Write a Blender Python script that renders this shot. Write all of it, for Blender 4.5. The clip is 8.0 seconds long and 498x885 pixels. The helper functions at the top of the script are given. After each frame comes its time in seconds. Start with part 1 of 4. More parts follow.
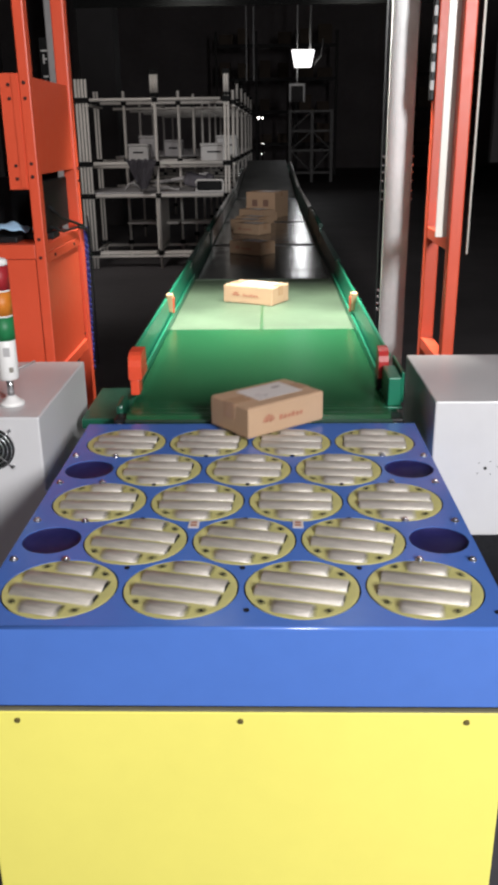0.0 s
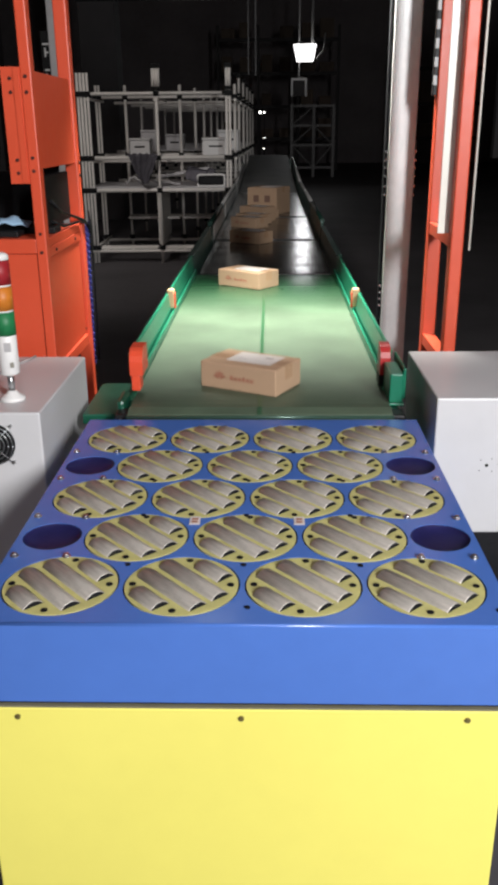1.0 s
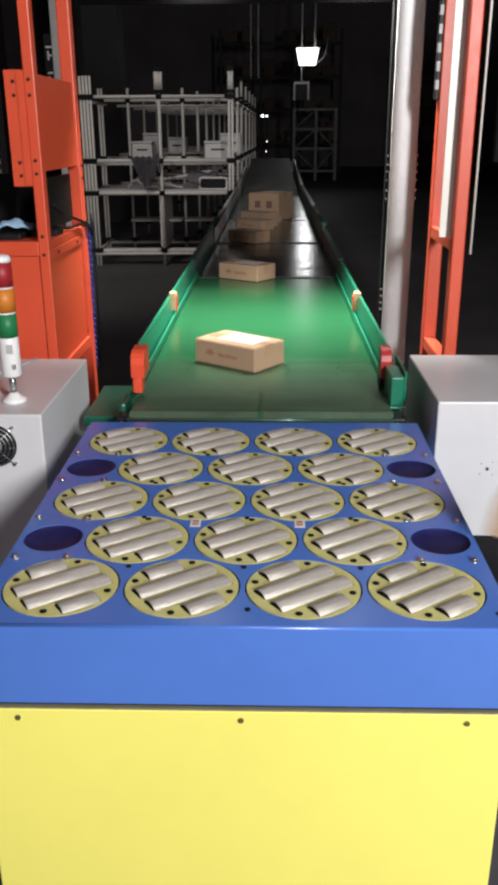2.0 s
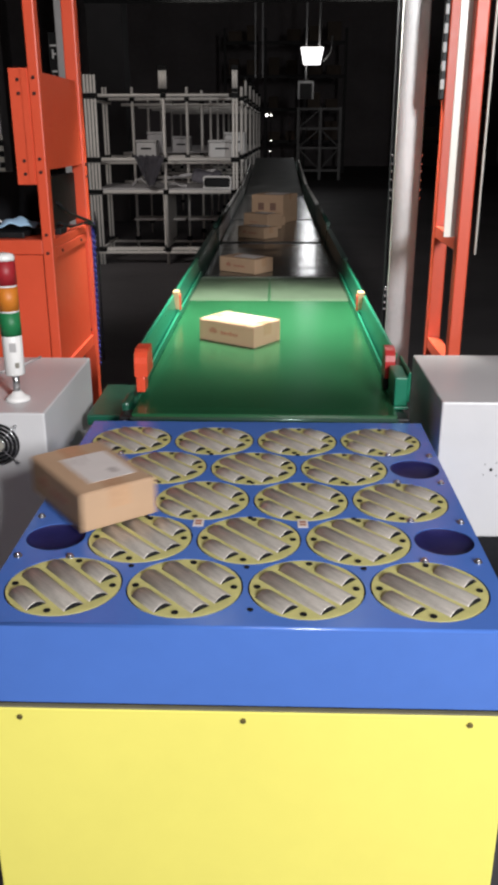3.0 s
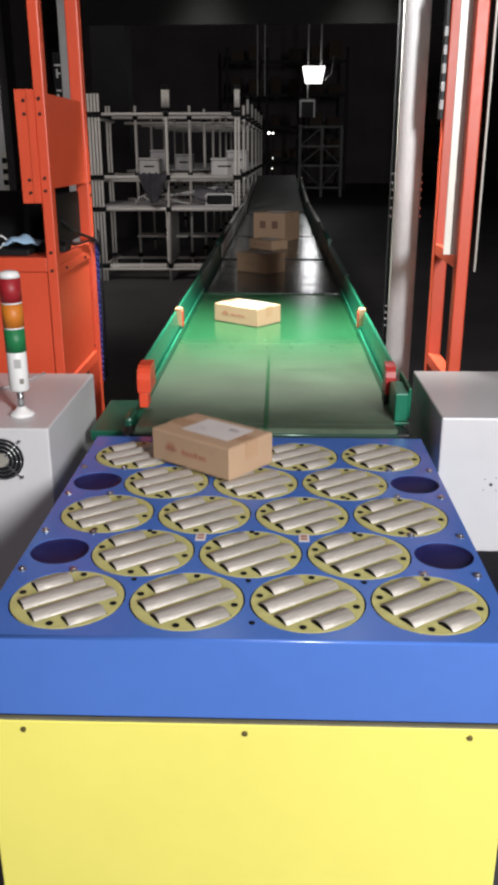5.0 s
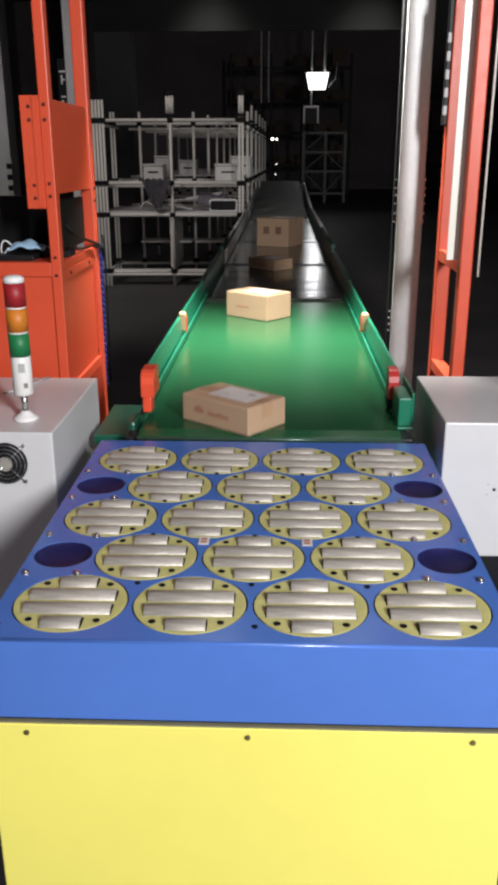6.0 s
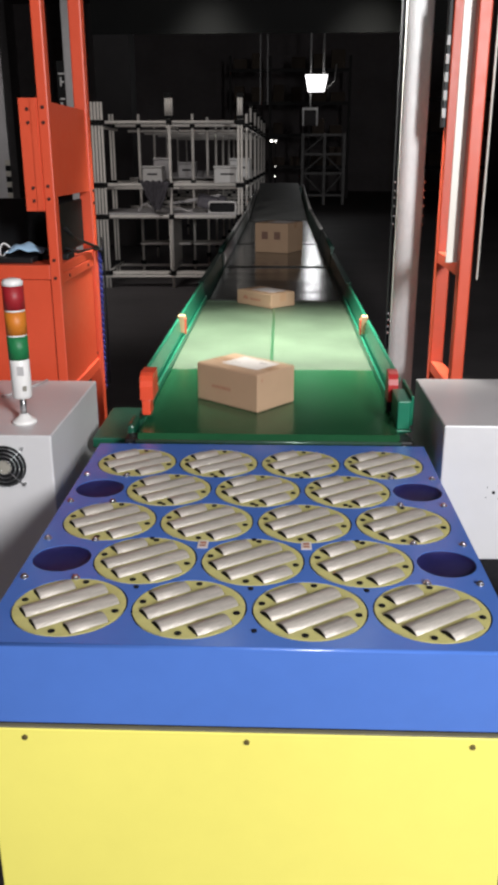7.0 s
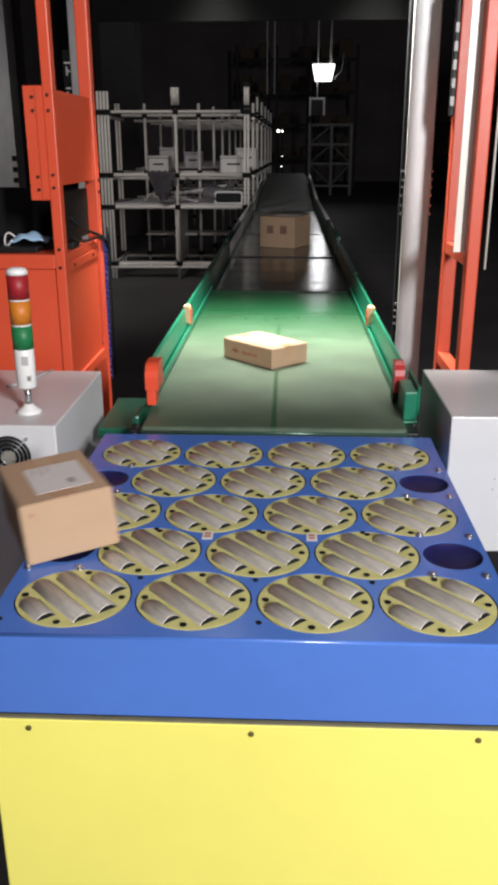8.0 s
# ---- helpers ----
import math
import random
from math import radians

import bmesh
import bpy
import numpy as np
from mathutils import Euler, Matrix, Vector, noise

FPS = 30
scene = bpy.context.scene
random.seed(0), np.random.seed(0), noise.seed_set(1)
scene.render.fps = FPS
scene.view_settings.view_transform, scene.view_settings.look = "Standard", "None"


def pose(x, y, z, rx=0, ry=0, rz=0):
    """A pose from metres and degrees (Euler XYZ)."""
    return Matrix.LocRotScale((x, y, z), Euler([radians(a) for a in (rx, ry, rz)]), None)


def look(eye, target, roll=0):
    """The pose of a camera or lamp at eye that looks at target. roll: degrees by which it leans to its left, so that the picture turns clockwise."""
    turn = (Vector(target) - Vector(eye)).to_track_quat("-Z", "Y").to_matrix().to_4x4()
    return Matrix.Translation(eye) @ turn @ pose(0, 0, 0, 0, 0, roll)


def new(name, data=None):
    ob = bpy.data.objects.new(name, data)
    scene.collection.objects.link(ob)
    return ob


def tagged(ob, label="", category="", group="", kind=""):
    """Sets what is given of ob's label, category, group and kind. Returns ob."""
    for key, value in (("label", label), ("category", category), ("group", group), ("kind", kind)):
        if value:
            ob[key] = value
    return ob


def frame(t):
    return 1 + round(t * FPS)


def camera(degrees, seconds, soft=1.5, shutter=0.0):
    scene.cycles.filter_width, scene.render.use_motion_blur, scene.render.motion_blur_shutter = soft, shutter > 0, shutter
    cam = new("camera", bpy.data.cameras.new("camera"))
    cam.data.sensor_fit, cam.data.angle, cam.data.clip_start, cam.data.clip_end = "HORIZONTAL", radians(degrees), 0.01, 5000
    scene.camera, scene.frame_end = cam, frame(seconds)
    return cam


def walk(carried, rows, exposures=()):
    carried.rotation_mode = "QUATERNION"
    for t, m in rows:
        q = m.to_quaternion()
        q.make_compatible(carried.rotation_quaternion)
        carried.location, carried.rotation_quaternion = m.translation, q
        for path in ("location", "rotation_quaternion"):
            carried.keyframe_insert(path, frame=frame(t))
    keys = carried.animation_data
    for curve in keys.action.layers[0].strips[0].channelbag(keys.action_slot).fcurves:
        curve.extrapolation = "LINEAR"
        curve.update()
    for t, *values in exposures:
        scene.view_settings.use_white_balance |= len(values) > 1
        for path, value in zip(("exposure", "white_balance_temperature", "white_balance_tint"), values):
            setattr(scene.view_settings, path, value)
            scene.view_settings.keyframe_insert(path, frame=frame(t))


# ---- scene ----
cam = camera(33.2, 8.0, soft=3.9, shutter=0.5)

PATH = [
    (0, (0.047, -1.206, 1.499), (-0.002, 0.67, 0.808), -0.7),
    (0.5, (0.045, -1.2, 1.499), (-0.003, 0.672, 0.797), -0.5),
    (1, (0.045, -1.201, 1.5), (-0.005, 0.671, 0.798), -0.5),
    (1.5, (0.046, -1.206, 1.501), (-0.003, 0.669, 0.806), -0.4),
    (3, (0.044, -1.201, 1.5), (-0.015, 0.673, 0.803), -0.1),
    (3.5, (0.047, -1.202, 1.501), (-0.012, 0.673, 0.809), -0.3),
    (4, (0.047, -1.209, 1.505), (-0.01, 0.671, 0.824), -0.3),
    (4.5, (0.045, -1.215, 1.506), (-0.014, 0.669, 0.836), -0.2),
    (6, (0.045, -1.223, 1.505), (-0.027, 0.667, 0.855), -0.1),
    (6.5, (0.045, -1.223, 1.507), (-0.026, 0.668, 0.862), -0.1),
    (7, (0.045, -1.219, 1.507), (-0.025, 0.672, 0.861), -0.1),
    (7.5, (0.045, -1.211, 1.504), (-0.03, 0.676, 0.847), 0.0),
    (8, (0.046, -1.209, 1.502), (-0.038, 0.676, 0.836), -0.1),
]
walk(cam, [(t, look(e, g, r)) for t, e, g, r in PATH])
# ---------------------------------------------------------------- world and light
world = bpy.data.worlds.new("hall_dark")
scene.world = world
world.use_nodes = True
world.node_tree.nodes["Background"].inputs[0].default_value = (0.9, 0.95, 1.0, 1)
world.node_tree.nodes["Background"].inputs[1].default_value = 0.012


def area_lamp(name, m, sx, sy, watts, colour, spread=180):
    data = bpy.data.lights.new(name, "AREA")
    data.shape, data.size, data.size_y = "RECTANGLE", sx, sy
    data.energy, data.color, data.spread = watts, colour, radians(spread)
    ob = new(name, data)
    ob.matrix_world = m
    return ob


LAMP_POSES = [look((0.45, -2.7, 4.7), (0.0, 0.7, 0.7)), look((1.95, -3.3, 2.62), (0.0, 1.4, 0.7))]
for lamp_pose, watts, tint in zip(LAMP_POSES, (32, 280), ((1.0, 0.85, 0.87), (0.97, 0.985, 1.0))):
    area_lamp("unseen_lamp_light", lamp_pose @ pose(0, 0, -0.04), 0.38, 1.2, watts, tint)
SCAN_LAMP = (0.07, 2.01, 2.25)
for side in (-0.30, 0.30):
    area_lamp("scanner_lamp_light", pose(*SCAN_LAMP) @ pose(side, 0.06, -0.03), 0.12, 0.18, 18.5, (1.0, 1.0, 0.92), 76)
# added fill, out of view: brightens the racks and the floor before them
RACK_FILL = look((-2.6, 4.6, 5.0), (-1.4, 8.5, 0.6))
area_lamp("unseen_lamp_light", RACK_FILL @ pose(0, 0, -0.04), 0.38, 1.2, 14, (1.0, 0.95, 0.92), 66)
# second added fill, aimed to brighten the pale column far left
COLUMN_FILL = look((-8.0, 18.5, 6.5), (-9.2, 26.0, 1.5))
area_lamp("unseen_lamp_light", COLUMN_FILL @ pose(0, 0, -0.04), 0.38, 1.2, 16, (1.0, 0.96, 0.96), 60)
area_lamp("high_bay_light", look((1.0, 23.9, 3.45), (0, 8, 0)), 0.34, 0.4, 7, (0.97, 0.98, 1.0))


# ---------------------------------------------------------------- materials
def material(name, colour, rough=0.5, metal=0.0, vary=0.12, scale=6.0, bump=0.0, bump_scale=60.0, spec=0.5,
             second=None, coat=0.0, stretch=(1, 1, 1), per_object=0.0, space="Object", bump_depth=0.002):
    m = bpy.data.materials.new(name)
    m.use_nodes = True
    nt = m.node_tree
    n, link = nt.nodes, nt.links
    bsdf = n["Principled BSDF"]
    coord = n.new("ShaderNodeTexCoord")
    mapping = n.new("ShaderNodeMapping")
    mapping.inputs["Scale"].default_value = stretch
    link.new(coord.outputs[space], mapping.inputs[0])
    big = n.new("ShaderNodeTexNoise")
    big.inputs["Scale"].default_value, big.inputs["Detail"].default_value = scale, 5
    small = n.new("ShaderNodeTexNoise")
    small.inputs["Scale"].default_value, small.inputs["Detail"].default_value = scale * 9, 3
    link.new(mapping.outputs[0], big.inputs[0])
    link.new(mapping.outputs[0], small.inputs[0])
    blend = n.new("ShaderNodeMath")
    blend.operation = "MULTIPLY_ADD"
    link.new(small.outputs[0], blend.inputs[0])
    blend.inputs[1].default_value = 0.4
    link.new(big.outputs[0], blend.inputs[2])
    ramp = n.new("ShaderNodeMapRange")
    ramp.inputs[1].default_value, ramp.inputs[2].default_value = 0.45, 0.95
    link.new(blend.outputs[0], ramp.inputs[0])
    mix = n.new("ShaderNodeMix")
    mix.data_type = "RGBA"
    dark = [c * (1 - vary) for c in colour] if second is None else second
    light = [min(1, c * (1 + vary)) for c in colour] if second is None else colour
    mix.inputs[6].default_value, mix.inputs[7].default_value = (*dark, 1), (*light, 1)
    link.new(ramp.outputs[0], mix.inputs[0])
    last = mix.outputs[2]
    if per_object:
        info = n.new("ShaderNodeObjectInfo")
        hsv = n.new("ShaderNodeHueSaturation")
        rng = n.new("ShaderNodeMapRange")
        rng.inputs[3].default_value, rng.inputs[4].default_value = 1 - per_object, 1 + per_object
        link.new(info.outputs["Random"], rng.inputs[0])
        link.new(rng.outputs[0], hsv.inputs["Value"])
        link.new(last, hsv.inputs["Color"])
        last = hsv.outputs[0]
    link.new(last, bsdf.inputs["Base Color"])
    rr = n.new("ShaderNodeMapRange")
    rr.inputs[3].default_value, rr.inputs[4].default_value = max(0.03, rough * 0.82), min(1, rough * 1.18)
    link.new(small.outputs[0], rr.inputs[0])
    link.new(rr.outputs[0], bsdf.inputs["Roughness"])
    bsdf.inputs["Metallic"].default_value = metal
    bsdf.inputs["Specular IOR Level"].default_value = spec
    bsdf.inputs["Coat Weight"].default_value = coat
    bsdf.inputs["Coat Roughness"].default_value = 0.15
    if bump:
        grain = n.new("ShaderNodeTexNoise")
        grain.inputs["Scale"].default_value, grain.inputs["Detail"].default_value = bump_scale, 4
        link.new(mapping.outputs[0], grain.inputs[0])
        b = n.new("ShaderNodeBump")
        b.inputs["Strength"].default_value, b.inputs["Distance"].default_value = bump, bump_depth
        link.new(grain.outputs[0], b.inputs["Height"])
        link.new(b.outputs[0], bsdf.inputs["Normal"])
    return m


def glowing(name, colour, strength):
    m = bpy.data.materials.new(name)
    m.use_nodes = True
    b = m.node_tree.nodes["Principled BSDF"]
    b.inputs["Base Color"].default_value = (*colour, 1)
    b.inputs["Emission Color"].default_value = (*colour, 1)
    b.inputs["Emission Strength"].default_value = strength
    return m


BLUE = material("blue_paint", (0.070, 0.165, 0.515), 0.24, 0, 0.05, 3, 0.012, 120, 0.75)
YELLOW = material("yellow_paint", (0.82, 0.735, 0.16), 0.4, 0, 0.03, 2.5, 0.05, 260)
DISC_YELLOW = material("disc_yellow", (0.53, 0.49, 0.19), 0.42, 0, 0.16, 30, 0.1, 400)
ROLLER = material("roller_rubber", (0.465, 0.425, 0.38), 0.36, 0.32, 0.32, 25, 0.35, 350, stretch=(0.6, 5, 5), per_object=0.08)
# near black: shade painted into the gaps below the discs; also truly black parts
SHADE_BLACK = material("shade_black", (0.010, 0.010, 0.012), 0.7, 0, 0.2, 10, spec=0.1)
BAFFLE = material("matt_black", (0.004, 0.004, 0.004), 1.0, 0, 0.1, 10, spec=0.0)
NAVY = material("navy_plastic", (0.014, 0.013, 0.065), 0.45, 0, 0.2, 20, spec=0.2)
STEEL = material("zinc_steel", (0.55, 0.55, 0.56), 0.28, 0.95, 0.1, 30)
DULL_ZINC = material("dull_zinc", (0.50, 0.50, 0.53), 0.25, 0.9, 0.2, 30)
OLIVE_SCREW = material("olive_screw", (0.20, 0.16, 0.06), 0.4, 0.5, 0.2, 60)
DARK_BOLT = material("dark_bolt", (0.05, 0.02, 0.018), 0.5, 0, 0.2, 30, spec=0.2)
BLACK = material("black_plastic", (0.011, 0.011, 0.012), 0.45, 0, 0.2, 20, spec=0.2)
OLIVE_TRIM = material("olive_trim", (0.17, 0.155, 0.10), 0.5, 0, 0.1, 20)
GREY_STRIP = material("grey_trim", (0.30, 0.28, 0.24), 0.5, 0, 0.1, 20)
CABINET = material("cabinet_paint", (0.60, 0.585, 0.59), 0.36, 0, 0.04, 3, 0.12, 500)
ORANGE = material("orange_paint", (0.63, 0.076, 0.030), 0.42, 0, 0.06, 4, 0.06, 200)
ORANGE_CAP = material("orange_plastic", (0.72, 0.075, 0.03), 0.38, 0, 0.06, 20)
# red of the right end cap, darkened to paint in the shade there
SHADED_RED_CAP = material("shaded_red_plastic", (0.40, 0.022, 0.022), 0.4, 0, 0.1, 20)
# pale amber paints the scanner's lamplight onto the orange sensor caps
LIT_CAP = material("lamplit_plastic", (0.52, 0.34, 0.19), 0.4, 0, 0.1, 20)
GALV = material("galvanised_steel", (0.46, 0.45, 0.445), 0.42, 0.2, 0.15, 7, 0.1, 60, stretch=(1, 1, 0.5))
CREAM = material("cream_pipe", (0.80, 0.755, 0.70), 0.4, 0, 0.06, 6)
JOINT = material("black_joint", (0.008, 0.008, 0.008), 0.6, 0, 0.2, 30, spec=0.15)
FLOOR = material("dark_floor", (0.085, 0.078, 0.080), 0.62, 0, 0.3, 0.9, 0.1, 30)
WALL = material("dull_wall", (0.28, 0.245, 0.25), 0.85, 0, 0.2, 0.6, 0.2, 20)
COLUMN = material("column_paint", (0.06, 0.055, 0.056), 0.7, 0, 0.15, 2, 0.1, 40)
FAR_STEEL = material("dull_far_steel", (0.30, 0.29, 0.285), 0.6, 0, 0.15, 6)
PALE_COLUMN = material("pale_column_paint", (0.60, 0.58, 0.58), 0.7, 0, 0.12, 2, 0.1, 40)
GREEN_FRAME = material("green_paint", (0.013, 0.165, 0.092), 0.3, 0, 0.08, 6, 0.05, 200)
# much darker green for the far sections and the nose strip
FAR_GREEN = material("blackish_green_paint", (0.02, 0.06, 0.045), 0.3, 0.2, 0.15, 6, 0.05, 200)
# the frame's green darkened: shade on the drive cover is painted in
SHADED_GREEN = material("shaded_green_paint", (0.006, 0.075, 0.042), 0.35, 0, 0.12, 6, 0.05, 200)
NOSE = material("dark_polished_bar", (0.05, 0.10, 0.075), 0.22, 0.3, 0.1, 20)
RAIL = material("worn_rail_metal", (0.62, 0.61, 0.59), 0.3, 0.45, 0.25, 8)
FAR_BELT = material("dark_belt", (0.05, 0.055, 0.053), 0.16, 0, 0.2, 5, 0.8, 5, stretch=(0.2, 1, 1), bump_depth=0.006)
GREY_BELT = material("dusty_grey_belt", (0.135, 0.14, 0.135), 0.55, 0, 0.15, 4, 0.1, 60, 0.3)
CARTON = material("cardboard", (0.455, 0.300, 0.192), 0.80, 0, 0.04, 9, 0.15, 160, 0.25, stretch=(1, 1, 1.6), per_object=0.05)
# cardboard darkened in colour to paint in the dimness of the hall's end
DIM_CARTON = material("dim_cardboard", (0.16, 0.125, 0.10), 0.9, 0, 0.12, 3, 0.1, 60, 0.2, per_object=0.2)
TAPE = material("clear_tape", (0.47, 0.29, 0.175), 0.26, 0, 0.06, 20)
PAPER = material("white_paper", (0.66, 0.61, 0.585), 0.6, 0, 0.05, 20)
INK = material("dark_ink", (0.20, 0.11, 0.08), 0.7, 0, 0.15, 60)
FAINT_INK = material("faint_ink", (0.36, 0.31, 0.30), 0.7, 0, 0.15, 60)
RED_INK = material("red_ink", (0.37, 0.16, 0.10), 0.7, 0, 0.2, 60)
RED_LENS = material("red_lens", (0.30, 0.012, 0.018), 0.5, 0, 0.1, 20)
AMBER_LENS = material("amber_lens", (0.55, 0.17, 0.015), 0.5, 0, 0.1, 20)
GREEN_LENS = material("green_lens", (0.012, 0.17, 0.055), 0.5, 0, 0.1, 20)
WHITE_PLASTIC = material("white_plastic", (0.78, 0.76, 0.74), 0.35, 0, 0.04, 20)
ROPE_BLUE = material("blue_rope", (0.03, 0.034, 0.20), 0.6, 0, 0.3, 60, 0.5, 300)
MASK_BLUE = material("pale_blue_cloth", (0.34, 0.52, 0.70), 0.85, 0, 0.1, 30, 0.3, 200)
CLOTH = material("dark_cloth", (0.15, 0.14, 0.16), 0.9, 0, 0.2, 20, 0.4, 90)
GREY_PLASTIC = material("grey_plastic", (0.50, 0.48, 0.48), 0.5, 0, 0.06, 10)
PALE_PANEL = material("pale_panel", (0.80, 0.76, 0.68), 0.35, 0, 0.04, 5)
FAR_LAMP = glowing("far_lamp_glow", (1.0, 0.98, 0.97), 2.6)
LAMP_GLASS = glowing("lamp_glass", (1.0, 0.97, 0.95), 6.0)
SCAN_GLASS = glowing("scanner_lamp_glass", (1.0, 1.0, 0.95), 11.0)
SPARK = glowing("indicator_glow", (1.0, 0.97, 0.9), 5.0)
HAZARD = material("hazard_white", (0.55, 0.52, 0.45), 0.6, 0, 0.15, 20)
BELT_SHADES = [material("belt_worn_%d" % k,
                        tuple(a + (b - a) * k / 8 for a, b in zip((0.014, 0.080, 0.032), (0.074, 0.108, 0.069))),
                        0.22 + 0.035 * k, 0, 0.10 + 0.03 * k, 3.5, 0.12, 40, 0.4, space="UV") for k in range(9)]


# ---------------------------------------------------------------- mesh tools
def add_box(bm, centre, size, bevel=0.0, m=None, seg=2):
    made = bmesh.ops.create_cube(bm, size=1.0)
    verts = made["verts"]
    bmesh.ops.scale(bm, vec=size, verts=verts)
    if bevel:
        edges = list({e for v in verts for e in v.link_edges})
        made = bmesh.ops.bevel(bm, geom=verts + edges, offset=bevel, segments=seg, affect="EDGES", profile=0.5)
        verts = list({v for f in made["faces"] for v in f.verts} | {v for v in verts if v.is_valid})
    bmesh.ops.translate(bm, vec=centre, verts=verts)
    if m is not None:
        bmesh.ops.transform(bm, matrix=m, verts=verts)
    return verts


def span(bm, x0, x1, y0, y1, z0, z1, bevel=0.0):
    return add_box(bm, ((x0 + x1) / 2, (y0 + y1) / 2, (z0 + z1) / 2), (x1 - x0, y1 - y0, z1 - z0), bevel)


def add_cyl(bm, a, b, r, seg=16, r2=None, caps=True):
    a, b = Vector(a), Vector(b)
    d = b - a
    m = Matrix.Translation((a + b) / 2) @ d.to_track_quat("Z", "Y").to_matrix().to_4x4()
    made = bmesh.ops.create_cone(bm, cap_ends=caps, segments=seg, radius1=r, radius2=r if r2 is None else r2, depth=d.length, matrix=m)
    for f in {f for v in made["verts"] for f in v.link_faces}:
        f.smooth = len(f.verts) == 4
    return made["verts"]


def add_tube(bm, points, r, seg=8):
    """A round cord along points."""
    pts = [Vector(p) for p in points]
    rings = []
    for i, p in enumerate(pts):
        d = (pts[min(i + 1, len(pts) - 1)] - pts[max(i - 1, 0)]).normalized()
        q = d.to_track_quat("Z", "Y")
        rings.append([bm.verts.new(p + q @ Vector((r * math.cos(a), r * math.sin(a), 0)))
                      for a in (2 * math.pi * k / seg for k in range(seg))])
    for u, v in zip(rings, rings[1:]):
        for k in range(seg):
            bm.faces.new((u[k], u[(k + 1) % seg], v[(k + 1) % seg], v[k])).smooth = True
    bm.faces.new(rings[0][::-1])
    bm.faces.new(rings[-1])


def outline(bm, points, z):
    vs = [bm.verts.new((x, y, z)) for x, y in points]
    return [bm.edges.new((vs[i], vs[(i + 1) % len(vs)])) for i in range(len(vs))]


def circle(x, y, r, seg):
    return [(x + r * math.cos(2 * math.pi * k / seg), y + r * math.sin(2 * math.pi * k / seg)) for k in range(seg)]


def pierced_plate(bm, outer, holes, z, thick):
    """A flat plate with holes that go through it."""
    loops = [outline(bm, outer, z)] + [outline(bm, h, z) for h in holes]
    edges = [e for l in loops for e in l]
    bmesh.ops.triangle_fill(bm, use_beauty=True, use_dissolve=False, edges=edges, normal=(0, 0, 1))
    for f in bm.faces:
        if f.normal.z < 0:
            f.normal_flip()
    for l in loops:
        low = {}
        for e in l:
            for v in e.verts:
                if v not in low:
                    low[v] = bm.verts.new((v.co.x, v.co.y, z - thick))
        for e in l:
            a, b = e.verts
            bm.faces.new((a, b, low[b], low[a]))


def mesh_of(name, bm, mat, smooth_angle=None):
    bmesh.ops.recalc_face_normals(bm, faces=bm.faces[:])
    data = bpy.data.meshes.new(name)
    bm.to_mesh(data)
    bm.free()
    data.materials.append(mat)
    return data


def part(name, bm, mat, parent=None, label="", m=None):
    ob = new(name, bm if isinstance(bm, bpy.types.Mesh) else mesh_of(name, bm, mat))
    if parent is not None:
        ob.parent = parent
    if m is not None:
        ob.matrix_basis = m
    if label:
        tagged(ob, label)
    return ob


def thing(name, label, category, group="", m=None):
    ob = tagged(new(name), label, category, group)
    ob.empty_display_size = 0.05
    if m is not None:
        ob.matrix_basis = m
    return ob


def bm_of(*boxes):
    bm = bmesh.new()
    for b in boxes:
        span(bm, *b)
    return bm


# ---------------------------------------------------------------- hall
def hall():
    tagged(part("floor", bm_of((-12, 12, -9, 40, -0.2, 0)), FLOOR), "dark grey smooth hall floor", "floor", kind="structure")
    tagged(part("wall_north", bm_of((-12, 12, 40, 40.3, 0, 8)), WALL), "unlit dark end wall", "wall", kind="structure")
    tagged(part("wall_south", bm_of((-12, 12, -9.3, -9, 0, 8)), WALL), "dull grey hall wall", "wall", kind="structure")
    tagged(part("wall_west", bm_of((-12.3, -12, -9.3, 40.3, 0, 8)), WALL), "dull grey hall wall", "wall", kind="structure")
    tagged(part("wall_east", bm_of((12, 12.3, -9.3, 40.3, 0, 8)), WALL), "dull grey hall wall", "wall", kind="structure")
    tagged(part("ceiling", bm_of((-12.3, 12.3, -9.3, 40.3, 8, 8.2)), WALL), "dark hall ceiling", "ceiling", kind="structure")


hall()


def unseen_lamp(m):
    lamp = thing("unseen_lamp", "unseen white twin-tube ceiling lamp hanging on rods", "ceiling lamp", "hall lamps", m)
    part("housing", bm_of((-0.16, 0.16, -0.63, 0.63, 0.0, 0.07, 0.01)), WHITE_PLASTIC, lamp)
    bm = bmesh.new()
    for x in (-0.07, 0.07):
        add_cyl(bm, (x, -0.6, -0.018), (x, 0.6, -0.018), 0.014, 12)
    part("tube_pair", bm, LAMP_GLASS, lamp, "lit lamp tubes")
    for y in (-0.5, 0.5):
        bm = bmesh.new()
        foot = m @ Vector((0, y, 0.07))
        add_cyl(bm, foot, (foot.x, foot.y, 8.0), 0.008, 8)
        part("rod", bm, STEEL, lamp, "", m.inverted())
    return lamp


# the last two poses are the added fills, given the same fixture
for lamp_pose in LAMP_POSES + [RACK_FILL, COLUMN_FILL]:
    unseen_lamp(lamp_pose)


scan = thing("scanner_lamp", "slim lamp bar hanging over the green belt", "lamp", "", pose(*SCAN_LAMP))
part("housing", bm_of((-0.40, 0.40, -0.10, 0.27, 0.0, 0.06, 0.006)), BAFFLE, scan)
part("shade_plate", bm_of((-0.75, 0.75, 0.25, 0.256, -0.30, -0.001)), BAFFLE, scan, "black shade plate behind the lamp")
